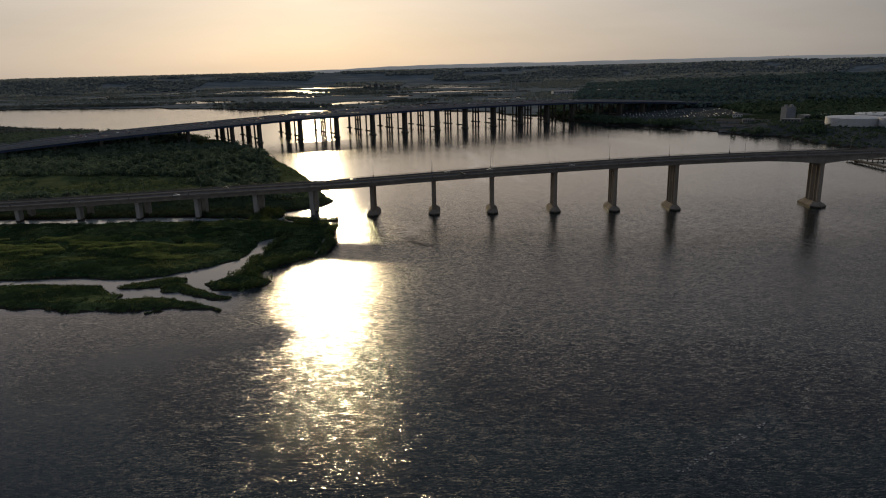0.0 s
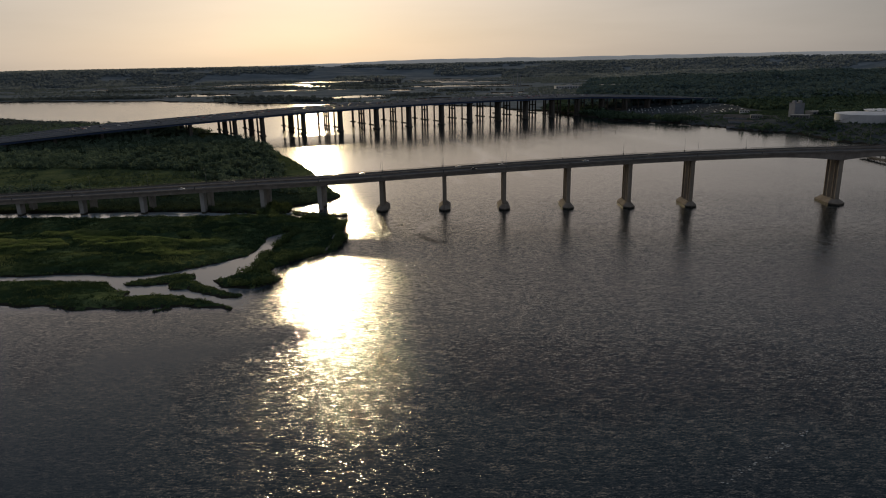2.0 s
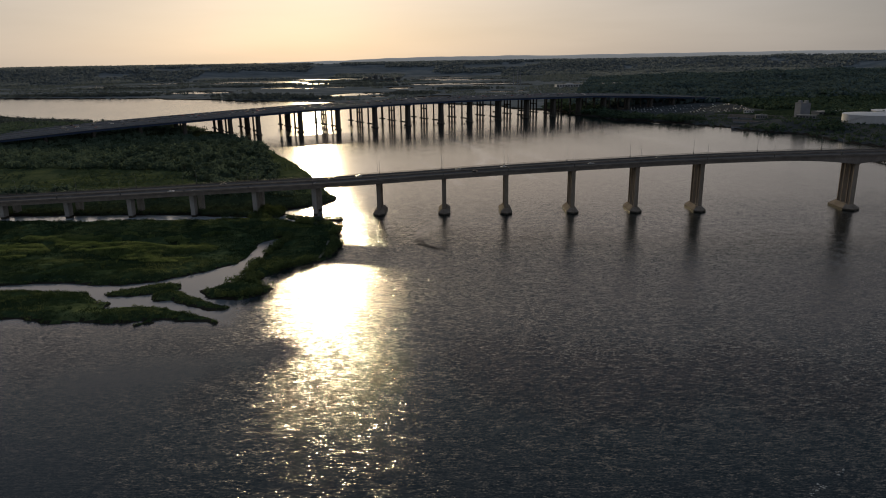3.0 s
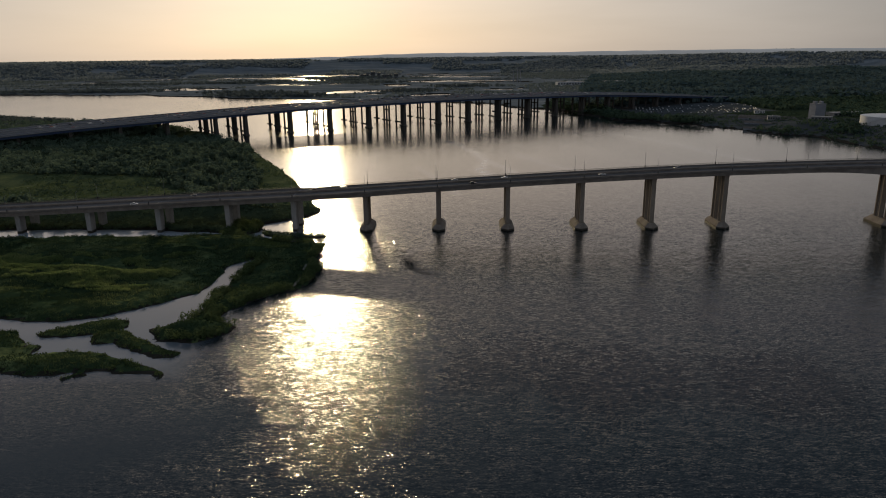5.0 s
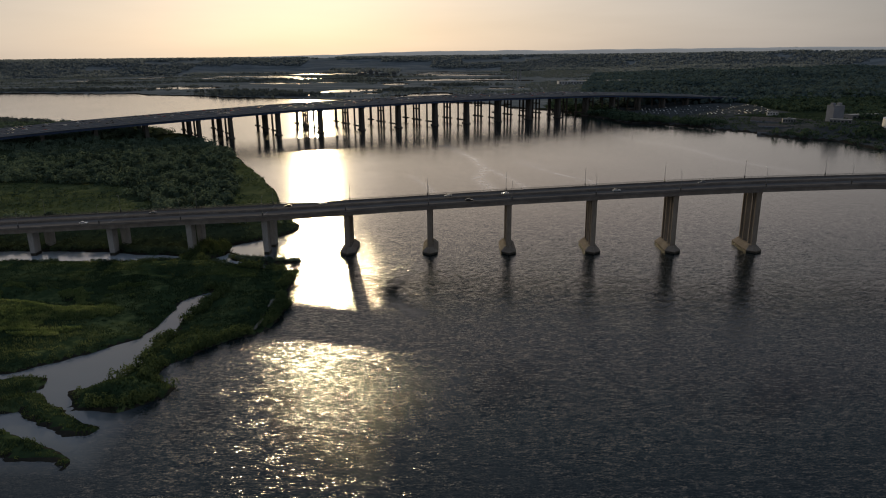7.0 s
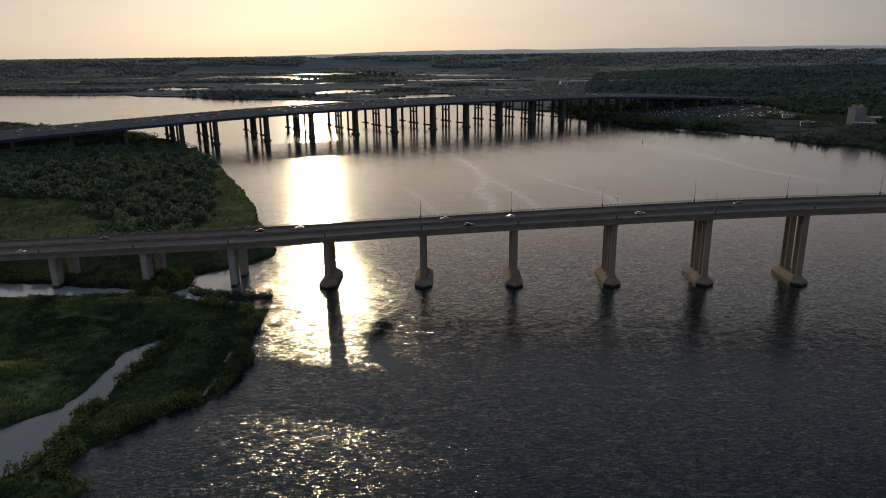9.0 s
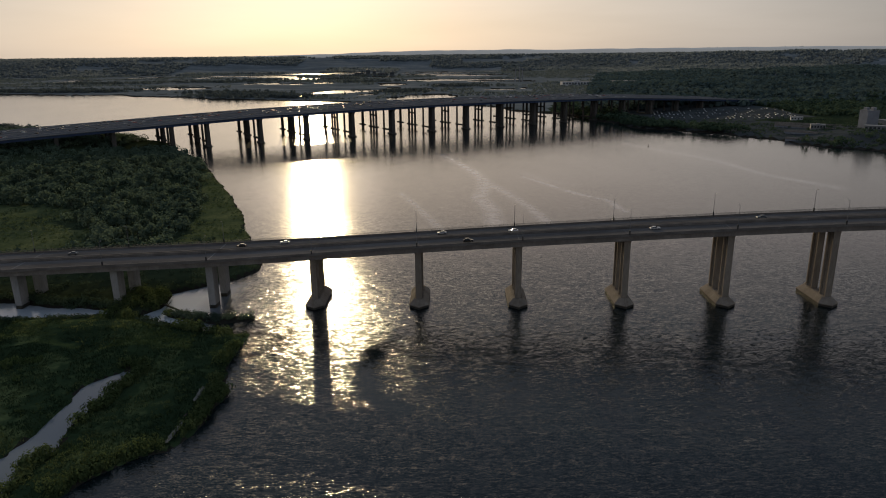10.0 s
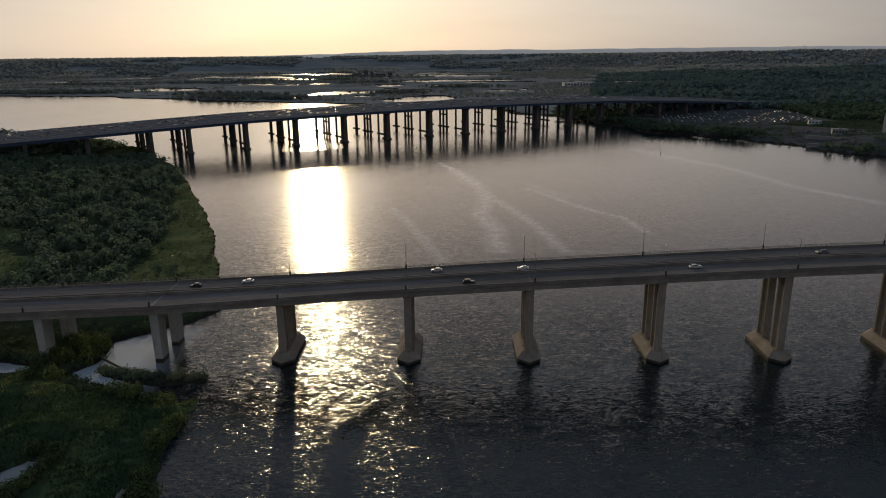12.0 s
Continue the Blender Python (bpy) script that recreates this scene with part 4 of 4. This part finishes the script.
clump_field("yard_scrub", tx, ty, tz - 0.4, 0.8, 2.0, 16, 0.26, M_BANK, "dark low scrub between the riverside yards", 42, "bushes")
tx, ty, tz = spots(5200, 440, 900, 180, 560, lambda x, y: (signed(x, y, EAST) > 2) & (np.hypot(x - 632, y - 494) > 38) & (np.hypot(x - 672, y - 452) > 28) & (fractal(x, y, 26, 44, 3) > -0.22), 47)
clump_field("bluff_scrub", tx, ty, tz - 0.4, 0.9, 2.4, 12, 0.30, M_BANK, "dark mottled scrub on the bluff below the tanks", 48, "bushes")
tx, ty, tz = spots(30000, 200, 2600, 950, 2700, lambda x, y: (signed(x, y, EAST) > 20) & hinterland(x, y), 23)
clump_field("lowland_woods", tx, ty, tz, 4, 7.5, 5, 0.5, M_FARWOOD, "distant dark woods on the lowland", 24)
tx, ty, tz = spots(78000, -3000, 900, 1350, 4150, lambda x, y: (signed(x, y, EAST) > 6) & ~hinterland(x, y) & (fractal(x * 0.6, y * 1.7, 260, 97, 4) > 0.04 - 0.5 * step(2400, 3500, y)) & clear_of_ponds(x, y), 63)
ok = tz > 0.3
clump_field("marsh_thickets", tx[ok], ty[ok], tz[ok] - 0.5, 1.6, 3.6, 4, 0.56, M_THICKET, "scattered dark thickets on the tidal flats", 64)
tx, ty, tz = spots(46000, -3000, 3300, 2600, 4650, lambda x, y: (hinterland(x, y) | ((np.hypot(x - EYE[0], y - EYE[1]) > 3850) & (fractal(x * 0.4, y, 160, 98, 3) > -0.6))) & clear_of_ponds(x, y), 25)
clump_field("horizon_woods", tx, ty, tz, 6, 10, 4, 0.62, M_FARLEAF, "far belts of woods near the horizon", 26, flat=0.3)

# rounded bushes on the creek's banks under the bridge
tx, ty, tz = spots(900, -90, -62, -16, 20, lambda x, y: (height(x, y) > 0.25) & (fractal(x, y, 9, 87, 2) > -0.1), 85)
clump_field("creek_bushes", tx[:110], ty[:110], tz[:110] - 0.5, 1.2, 2.8, 160, 0.08, M_SHRUB, "rounded dark olive bushes on the creek bank", 86, "bushes")

# dark groves on the shore of the flats
rng = np.random.default_rng(83)
gx_, gy_ = [], []
for px, py, a, b, k in ((-1190, 1800, 330, 70, 420), (-1020, 1760, 140, 45, 120), (-450, 1500, 150, 80, 330), (-340, 1440, 70, 40, 80), (-560, 1640, 110, 50, 110), (-90, 1640, 110, 70, 120), (-400, 2520, 140, 60, 90), (-240, 2260, 120, 50, 90), (90, 1900, 120, 60, 90), (-820, 2350, 220, 50, 130), (-1250, 2300, 260, 60, 140), (-300, 2800, 160, 50, 120), (-700, 2500, 130, 40, 70)):
    gx_.append(rng.normal(px, a / 2, k)), gy_.append(rng.normal(py, b / 2, k))
gx_, gy_ = np.concatenate(gx_), np.concatenate(gy_)
tz = height(gx_, gy_)
ok = tz > 0.6
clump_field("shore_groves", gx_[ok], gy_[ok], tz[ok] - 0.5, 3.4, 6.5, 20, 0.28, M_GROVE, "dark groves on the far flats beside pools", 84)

# reeds on the marsh
tx, ty, tz = spots(260000, -330, -10, -215, 40, lambda x, y: regions(x, y)[0] > 0.3, 31)
keep = fractal(tx, ty, 9, 33, 3) > -0.25
tx, ty, tz = tx[keep], ty[keep], tz[keep]
rng = np.random.default_rng(32)
n = len(tx)
a, hgt, wid = rng.uniform(0, 6.283, n), rng.uniform(0.35, 0.9, n) * (1 + 0.7 * fractal(tx, ty, 14, 34, 2)), rng.uniform(0.10, 0.24, n)
lean = rng.normal(0, 0.25, (n, 2))
base = np.stack([tx, ty, tz - 0.1], -1)
side = np.stack([np.cos(a) * wid, np.sin(a) * wid, np.zeros(n)], -1)
tip = base + np.stack([lean[:, 0], lean[:, 1], hgt], -1)
v = np.stack([base - side, base + side, tip + side * 0.35, tip - side * 0.35], 1).reshape(-1, 3)
reeds = raw("reeds", v, np.arange(len(v)).reshape(-1, 4), M_REED)
tagged(reeds, "thick green marsh reeds and cordgrass", "reeds", kind="stuff")

# taller grass on the marsh ridges, its colour brightened as if sunlit
tx, ty, tz = spots(300000, -260, -70, -150, -30, lambda x, y: (hummocks(x, y) > 0.14) & (regions(x, y)[0] > 2), 89)
rng = np.random.default_rng(90)
n = len(tx)
a, hgt, wid = rng.uniform(0, 6.283, n), rng.uniform(0.5, 1.2, n), rng.uniform(0.08, 0.2, n)
base = np.stack([tx, ty, tz - 0.1], -1)
side = np.stack([np.cos(a) * wid, np.sin(a) * wid, np.zeros(n)], -1)
tip = base + np.stack([rng.normal(0, 0.25, n), rng.normal(0, 0.25, n), hgt], -1)
v = np.stack([base - side, base + side, tip + side * 0.35, tip - side * 0.35], 1).reshape(-1, 3)
tall = raw("ridge_grass", v, np.arange(len(v)).reshape(-1, 4), M_RIDGE)
tagged(tall, "taller grass along the marsh ridges, coloured bright green as if sunlit", "grass", kind="stuff")

# pale strips stand in for a glinting water gut along the marsh's eastern edge
rng = np.random.default_rng(107)
n = 1500
u = rng.uniform(0, 1, n)
lx, ly = np.interp(u, [0, 0.7, 1], [-22.0, -21.6, -22.4]), np.interp(u, [0, 1], [-78, -111])
lx, ly = lx + rng.normal(0, 0.2, n) + 0.5 * fractal(lx, ly, 5, 108, 2), ly + rng.normal(0, 0.3, n)
keep = fractal(lx, ly, 7, 109, 2) > -0.15
lx, ly = lx[keep], ly[keep]
n = len(lx)
a = rng.normal(1.7, 0.5, n)
mid = np.stack([lx, ly, height(lx, ly) + rng.uniform(0.75, 1.0, n)], -1)
run = np.stack([np.cos(a), np.sin(a), rng.normal(0, 0.08, n)], -1) * rng.uniform(0.3, 0.8, (n, 1))
wide = np.stack([-np.sin(a), np.cos(a), rng.normal(0, 0.4, n)], -1) * rng.uniform(0.04, 0.09, (n, 1))
v = np.stack([mid - run - wide, mid + run - wide, mid + run + wide, mid - run + wide], 1).reshape(-1, 3)
tagged(raw("reed_litter", v, np.arange(len(v)).reshape(-1, 4), M_GUT), "pale line of thin strips standing in for a glinting tidal gut on the marsh edge", "litter", kind="stuff")

# driftwood on the sand bar
log = thing("driftwood_log", pose(-61, -3, 0.5, 0, 0, -39) @ Matrix.Scale(2.2, 4), "grey fallen tree trunk lying over the tidal creek", "log")
bm = bmesh.new()
tube(bm, (-7, 0, 0.3), (7, 0.6, 0.15), 0.24, 0.12, 9)
part("trunk", bm, M_BARK, log)
for px, q in ((3, (6, 2.4, 1.4)), (5, (8, -1.5, 1.0)), (1, (3.2, -2.0, 1.3)), (-4, (-5.2, 1.8, 1.2))):
    bm = bmesh.new()
    tube(bm, (px, 0.2, 0.3), (q[0], q[1], q[2] * 0.6), 0.1, 0.03, 6)
    part("branch", bm, M_BARK, log)

# the last copy, on the marsh edge, stands in for a bright water slit
for x, y, turn, size in ((-60, -6, 35, 0.8), (-57, -9.5, -8, 0.9), (-52, -11, 20, 0.7), (-56, -5, -70, 0.6), (-22, -89, 88, 1.1)):
    twin = copy_thing(log, Matrix.Identity(4))
    twin.matrix_basis = pose(x, y, 0.7, 0, 6, turn) @ Matrix.Scale(size, 4)

# ---- street lamps on the river bridge ----
def lamp_kind():
    t = thing("street_lamp", pose(0, 0, 0), "tall slim grey steel street lamp on the bridge parapet", "lamp", "bridge lamps")
    bm = bmesh.new()
    tube(bm, (0, 0, 0), (0, 0, 10.2), 0.12, 0.07, 8)
    part("pole", bm, M_LAMP, t)
    bm = bmesh.new()
    box(bm, -0.28, 0.28, -0.24, 0.24, -0.5, 1.5, 0.06)
    part("base", bm, M_DARK, t, "dark base bracket")
    bm = bmesh.new()
    tube(bm, (0, 0, 10.1), (0, 1.5, 10.5), 0.06, 0.045, 6)
    part("arm", bm, M_LAMP, t)
    bm = bmesh.new()
    box(bm, -0.16, 0.16, 1.3, 2.1, 10.42, 10.58, 0.05)
    head = part("lamp_head", bm, M_LAMP, t)
    bm = bmesh.new()
    box(bm, -0.12, 0.12, 1.42, 1.98, 10.38, 10.425, 0.02)
    part("lens", bm, M_GLASS, head, "dark glass lens")
    return t


lamp = lamp_kind()
first = True
for i in range(-6, 9):
    x = -1.5 + 46.3 * i
    for k, turn in ((0, 0), (3, 180)):
        y = edge(x, k) + (0.19 if k == 0 else -0.19)
        m = pose(x + (1.5 if k == 0 else 0), y, top_of(x) + 0.86, 0, 0, turn)
        if first:
            lamp.matrix_basis, first = m, False
        else:
            copy_thing(lamp, m)

# ---- cars ----
M_TAIL = material("red_lens", [(0.16, 0.012, 0.01), (0.22, 0.02, 0.015)], 0.2, 0.3)


def car_kind(paint, label, tall=0.0):
    c = thing("car", pose(0, 0, 0), label, "car", "traffic")
    bm = bmesh.new()
    prof = [(-2.2, 0.35), (-2.25, 0.75), (-2.1, 0.95), (-1.1, 1.0), (1.2, 1.02 + tall * 0.3), (2.05, 0.98 + tall * 0.5), (2.22, 0.7), (2.2, 0.35)]
    sweep(bm, [-0.88, -0.8, 0.8, 0.88], lambda y: [(px, y, pz if abs(y) < 0.85 else 0.35 + (pz - 0.35) * 0.9) for px, pz in prof])
    part("body", bm, paint, c)
    bm = bmesh.new()
    z1 = 1.46 + tall
    sweep(bm, [-0.8, -0.62, 0.62, 0.8], lambda y: [(-1.0, y, 0.98), (-0.25, y * (1 if abs(y) > 0.7 else 1), z1 - (0.25 if abs(y) > 0.7 else 0.05)), (1.1 + tall, y, z1 - (0.25 if abs(y) > 0.7 else 0.05)), (1.85, y, 0.99)])
    part("cabin", bm, M_GLASS, c, "dark glass cabin")
    bm = bmesh.new()
    box(bm, -0.3, 1.15 + tall, -0.66, 0.66, z1 - 0.06, z1 + 0.02, 0.02)
    part("roof", bm, paint, c)
    for wx in (-1.4, 1.4):
        for wy in (-0.82, 0.82):
            bm = bmesh.new()
            tube(bm, (wx, wy - 0.1, 0.32), (wx, wy + 0.1, 0.32), 0.32, 0.32, 10)
            wheel = part("wheel", bm, M_TYRE, c)
            bm = bmesh.new()
            tube(bm, (wx, wy - 0.108, 0.32), (wx, wy + 0.108, 0.32), 0.19, 0.19, 8)
            part("hubcap", bm, M_LAMP, wheel, "grey metal hubcap")
    for wy in (-0.6, 0.6):
        bm = bmesh.new()
        box(bm, -2.28, -2.2, wy - 0.18, wy + 0.18, 0.62, 0.76, 0.02)
        part("headlight", bm, M_TANK, c, "clear headlight")
        bm = bmesh.new()
        box(bm, 2.19, 2.25, wy - 0.16, wy + 0.16, 0.66, 0.82, 0.02)
        part("tail_light", bm, M_TAIL, c, "red tail light")
    return c


def paint(name, col, rough=0.38, metal=0.3):
    return material(name, [tuple(v * 0.9 for v in col), col], 4, rough, metal, spec=0.5)


CARS = [car_kind(paint("white_car_paint", (0.75, 0.75, 0.74)), "white saloon car on the road"), car_kind(paint("silver_car_paint", (0.40, 0.41, 0.42), 0.5, 0.3), "silver saloon car on the road"),
        car_kind(paint("black_car_paint", (0.02, 0.02, 0.022)), "black sport utility car on the road", 0.25), car_kind(paint("grey_car_paint", (0.13, 0.14, 0.15), 0.5, 0.3), "dark grey hatchback on the road", 0.1),
        car_kind(paint("red_car_paint", (0.28, 0.03, 0.025)), "dark red car on the road")]
used = [False] * len(CARS)


def park(kind, m):
    if not used[kind]:
        CARS[kind].matrix_basis, used[kind] = m, True
    else:
        copy_thing(CARS[kind], m)


for k, x, lane, away in ((2, -37, 0.42, 0), (0, -17, 0.6, 0), (1, 57, 0.60, 0), (2, 69, 0.36, 180), (0, 90, 0.30, 0), (3, -118, 0.5, 0), (0, -150, 0.3, 180), (1, 152, 0.66, 180), (3, 203, 0.4, 0)):
    deck_k = 0 if away else 2
    y = edge(x, deck_k) + (edge(x, deck_k + 1) - edge(x, deck_k)) * lane
    slope = math.degrees(math.atan2(top_of(x + 2) - top_of(x - 2), 4))
    park(k, pose(x, y, top_of(x) + 0.06, 0, -slope if not away else slope, away))

rng = np.random.default_rng(44)
for lane in (18, 22, 26, 50, 54, 58, 62, 66, 70, 82, 86, 90, 94, 98, 102):
    s = -330 + rng.uniform(0, 30)
    while s < 620:
        p = Vector(fpos(s, lane, far_top(s)))
        park(int(rng.choice([0, 1, 2, 2, 3, 3, 4])), Matrix.Translation(p) @ Matrix.Rotation(FANG + (math.pi if lane > 60 else 0), 4, "Z"))
        s += rng.uniform(14, 95)

# ---- the east bank ----
def at(x, y):
    return float(height(np.array([float(x)]), np.array([float(y)]))[0])


def storage_tank(x, y, r, h):
    """A wide white oil tank: shell, domed roof, rim rail and a stair."""
    z = at(x, y)
    t = thing("storage_tank", pose(x, y, z), "large white cylindrical oil storage tank on the bank", "tank", "oil tanks")
    bm = bmesh.new()
    tube(bm, (0, 0, -3), (0, 0, h), r, r, 64)
    for zz in (h * 0.33, h * 0.66, h - 0.3):
        tube(bm, (0, 0, zz), (0, 0, zz + 0.35), r + 0.15, r + 0.15, 64)
    part("shell", bm, M_TANK, t)
    bm = bmesh.new()
    tube(bm, (0, 0, h), (0, 0, h + r * 0.06), r, r * 0.2, 64)
    part("roof", bm, M_TANK, t)
    bm = bmesh.new()
    for i in range(24):
        a = math.pi + 0.9 * i / 24
        box(bm, (r + 0.6) * math.cos(a) - 0.5, (r + 0.6) * math.cos(a) + 0.5, (r + 0.6) * math.sin(a) - 0.5, (r + 0.6) * math.sin(a) + 0.5, h * i / 24, h * i / 24 + 0.15)
    part("stair", bm, M_STEEL, t, "grey spiral stair")


storage_tank(632, 494, 36, 11.5)
storage_tank(672, 452, 26, 11.5)
storage_tank(708, 556, 36, 7)


def block(name, label, x, y, w, d, h, turn, wall, floors=0, bays=0, roof_gear=0, category="building"):
    """A flat-roofed building with walls, parapet, window panes and roof plant."""
    z = at(x, y)
    t = thing(name, pose(x, y, z, 0, 0, turn), label, category)
    bm = bmesh.new()
    box(bm, -w / 2, w / 2, -d / 2, d / 2, -4, h)
    part("wall", bm, wall, t)
    bm = bmesh.new()
    box(bm, -w / 2 - 0.2, w / 2 + 0.2, -d / 2 - 0.2, d / 2 + 0.2, h, h + 0.6, 0.08)
    part("roof", bm, M_ROOF, t)
    for f in range(floors):
        for b in range(bays):
            px = -w / 2 + (b + 0.5) * w / bays
            bm = bmesh.new()
            box(bm, px - w / bays * 0.3, px + w / bays * 0.3, -d / 2 - 0.05, -d / 2 + 0.1, (f + 0.35) * h / floors, (f + 0.8) * h / floors)
            part("window", bm, M_GLASS, t)
    for g in range(roof_gear):
        bm = bmesh.new()
        gx_ = -w * 0.3 + g * w * 0.6 / max(1, roof_gear - 1) if roof_gear > 1 else 0
        box(bm, gx_ - w * 0.12, gx_ + w * 0.12, -d * 0.2, d * 0.2, h + 0.6, h + 0.6 + h * 0.16, 0.1)
        part("roof_plant", bm, wall, t)
    return t


block("plant_tower", "tall windowless grey-blue industrial tower block", 593, 610, 16, 15, 21, 8, M_BUILD, 0, 0, 2)
block("shed", "long low grey shed beside the tower", 655, 640, 60, 18, 6, 10, M_ROOF, 1, 8)
block("office", "small pale flat-roofed office by the river", 536, 622, 17, 10, 6, -20, M_ROOF, 1, 5, 1)
block("shed", "low grey roofed shed among yards", 575, 560, 26, 12, 5, -30, M_ROOF, 1, 6)
block("shed", "small white flat-roofed shed among yards", 566, 742, 16, 9, 4.5, -20, M_TANK, 1, 4)
block("warehouse", "long pale warehouse beyond the highway", 430, 1840, 90, 30, 11, 5, M_TANK, 1, 10, 1)
block("warehouse", "wide low pale warehouse beyond the highway", 560, 1790, 70, 30, 9, 5, M_BUILD, 1, 8)
for x, y, w, d, h, gear in ((-372, 2960, 40, 30, 13, 2), (-330, 2950, 18, 18, 26, 1), (-302, 2945, 14, 16, 20, 1), (-262, 2930, 46, 24, 11, 3), (-216, 2900, 20, 16, 17, 1)):
    block("plant_hall", "grey industrial plant hall on the tidal flats", x, y, w, d, h, 4, M_HAZED, 1, 4, gear)
block("greenhouse", "long pale low building on the tidal flats", -430, 2890, 84, 22, 9, 3, M_TANK, 1, 9)
for x, y, h in ((276, 2180, 46), (291, 2185, 52), (302, 2190, 46)):
    t = thing("smokestack", pose(x, y, at(x, y)), "thin pale smokestack on the flats", "smokestack", "smokestacks")
    bm = bmesh.new()
    tube(bm, (0, 0, -3), (0, 0, h), 1.9, 1.1, 14)
    part("shaft", bm, M_BUILD, t)
    bm = bmesh.new()
    tube(bm, (0, 0, h), (0, 0, h + 1), 1.4, 1.4, 14)
    part("rim", bm, M_DARK, t)

# storage yard: rows of parked cars and long low platforms
rng = np.random.default_rng(45)
lot_v, lot_f, lot_m, lot_mats = [], [], [], []
count = 0
for row_i in range(9):
    for col in range(36):
        x, y = 372 + col * 6.0 + row_i * 4, 800 + row_i * 17 - col * 0.8
        if rng.random() < 0.5 and signed(np.array([x]), np.array([y]), EAST)[0] > 20:
            m = pose(x, y, at(x, y) + 0.02, 0, 0, 82 + rng.uniform(-3, 3))
            for child in CARS[int(rng.choice([0, 1, 1, 2, 3, 3]))].children:
                if child.data.materials[0] not in lot_mats:
                    lot_mats.append(child.data.materials[0])
                for p in child.data.polygons:
                    for a in range(1, len(p.vertices) - 1):
                        lot_f.append([count + p.vertices[0], count + p.vertices[a], count + p.vertices[a + 1]])
                        lot_m.append(lot_mats.index(child.data.materials[0]))
                lot_v += [m @ q.co for q in child.data.vertices]
                count += len(child.data.vertices)
lot = raw("parked_cars", [tuple(q) for q in lot_v], lot_f, lot_mats, idx=lot_m)
tagged(lot, "rows of parked cars in a storage yard", "cars", kind="stuff")
for x, y, w, turn in ((562, 676, 104, -35), (548, 657, 96, -42), (538, 636, 100, -50), (492, 548, 56, -35), (514, 590, 66, -44)):
    t = thing("yard_platform", pose(x, y, at(x, y), 0, 0, turn), "long low pale concrete loading platform", "platform", "yard platforms")
    bm = bmesh.new()
    box(bm, -w / 2, w / 2, -4, 4, -2.5, 1.8, 0.1)
    part("slab", bm, M_BUILD, t)
    bm = bmesh.new()
    box(bm, -w / 2, w / 2, -4.2, -4.0, 0.2, 2.6)
    part("wall", bm, M_CONCRETE, t)

# timber dock and channel marks
def fender_dock(x, y, turn, half, label):
    """A plank deck on two rows of piles."""
    dock = thing("dock", pose(x, y, 0, 0, 0, turn), label, "dock", "fender docks")
    bm = bmesh.new()
    box(bm, -half, half, -2.6, 2.6, 1.6, 2.6, 0.1)
    part("deck", bm, M_BARK, dock)
    for i in range(int(half / 2.5)):
        for sy in (-2.4, 2.4):
            bm = bmesh.new()
            tube(bm, (-half + 2 + 5 * i, sy, -3), (-half + 2 + 5 * i, sy, 3.4), 0.3, 0.28, 8)
            part("pile", bm, M_WET, dock)


fender_dock(489, 206, -89, 33, "long low dark timber fender dock in the river")
fender_dock(513, 231, -25, 20, "short low dark timber dock beside the bank")
buoy = thing("channel_buoy", pose(291, 525, 0), "small dark channel buoy floating on the river", "buoy")
bm = bmesh.new()
tube(bm, (0, 0, -0.6), (0, 0, 0.6), 0.8, 0.6, 14)
part("float", bm, M_DARK, buoy)
bm = bmesh.new()
tube(bm, (0, 0, 0.6), (0, 0, 2.8), 0.32, 0.15, 8)
part("mast", bm, M_DARK, buoy)

# a drifting line of foam flecks
rng = np.random.default_rng(71)
fv, ff = [], []
for i in range(90):
    u = rng.uniform(0, 1)
    if fractal(np.array([u * 40]), np.array([3.0]), 6, 72, 2)[0] < -0.05:
        continue
    px, py = 108 + 52 * u + rng.normal(0, 0.5), -354 + 38 * u + rng.normal(0, 0.6)
    k, r, a0 = 6, rng.uniform(0.12, 0.5), rng.uniform(0, 6.28)
    b0 = len(fv)
    fv += [(px + r * rng.uniform(0.6, 1.5) * math.cos(a0 + 6.283 * q / k), py + r * rng.uniform(0.4, 0.9) * math.sin(a0 + 6.283 * q / k), 0.03) for q in range(k)]
    ff += [[b0, b0 + q, b0 + q + 1] for q in range(1, k - 1)]
foam = raw("foam", fv, ff, M_FOAM)
tagged(foam, "thin drifting line of pale foam flecks", "foam", kind="stuff")
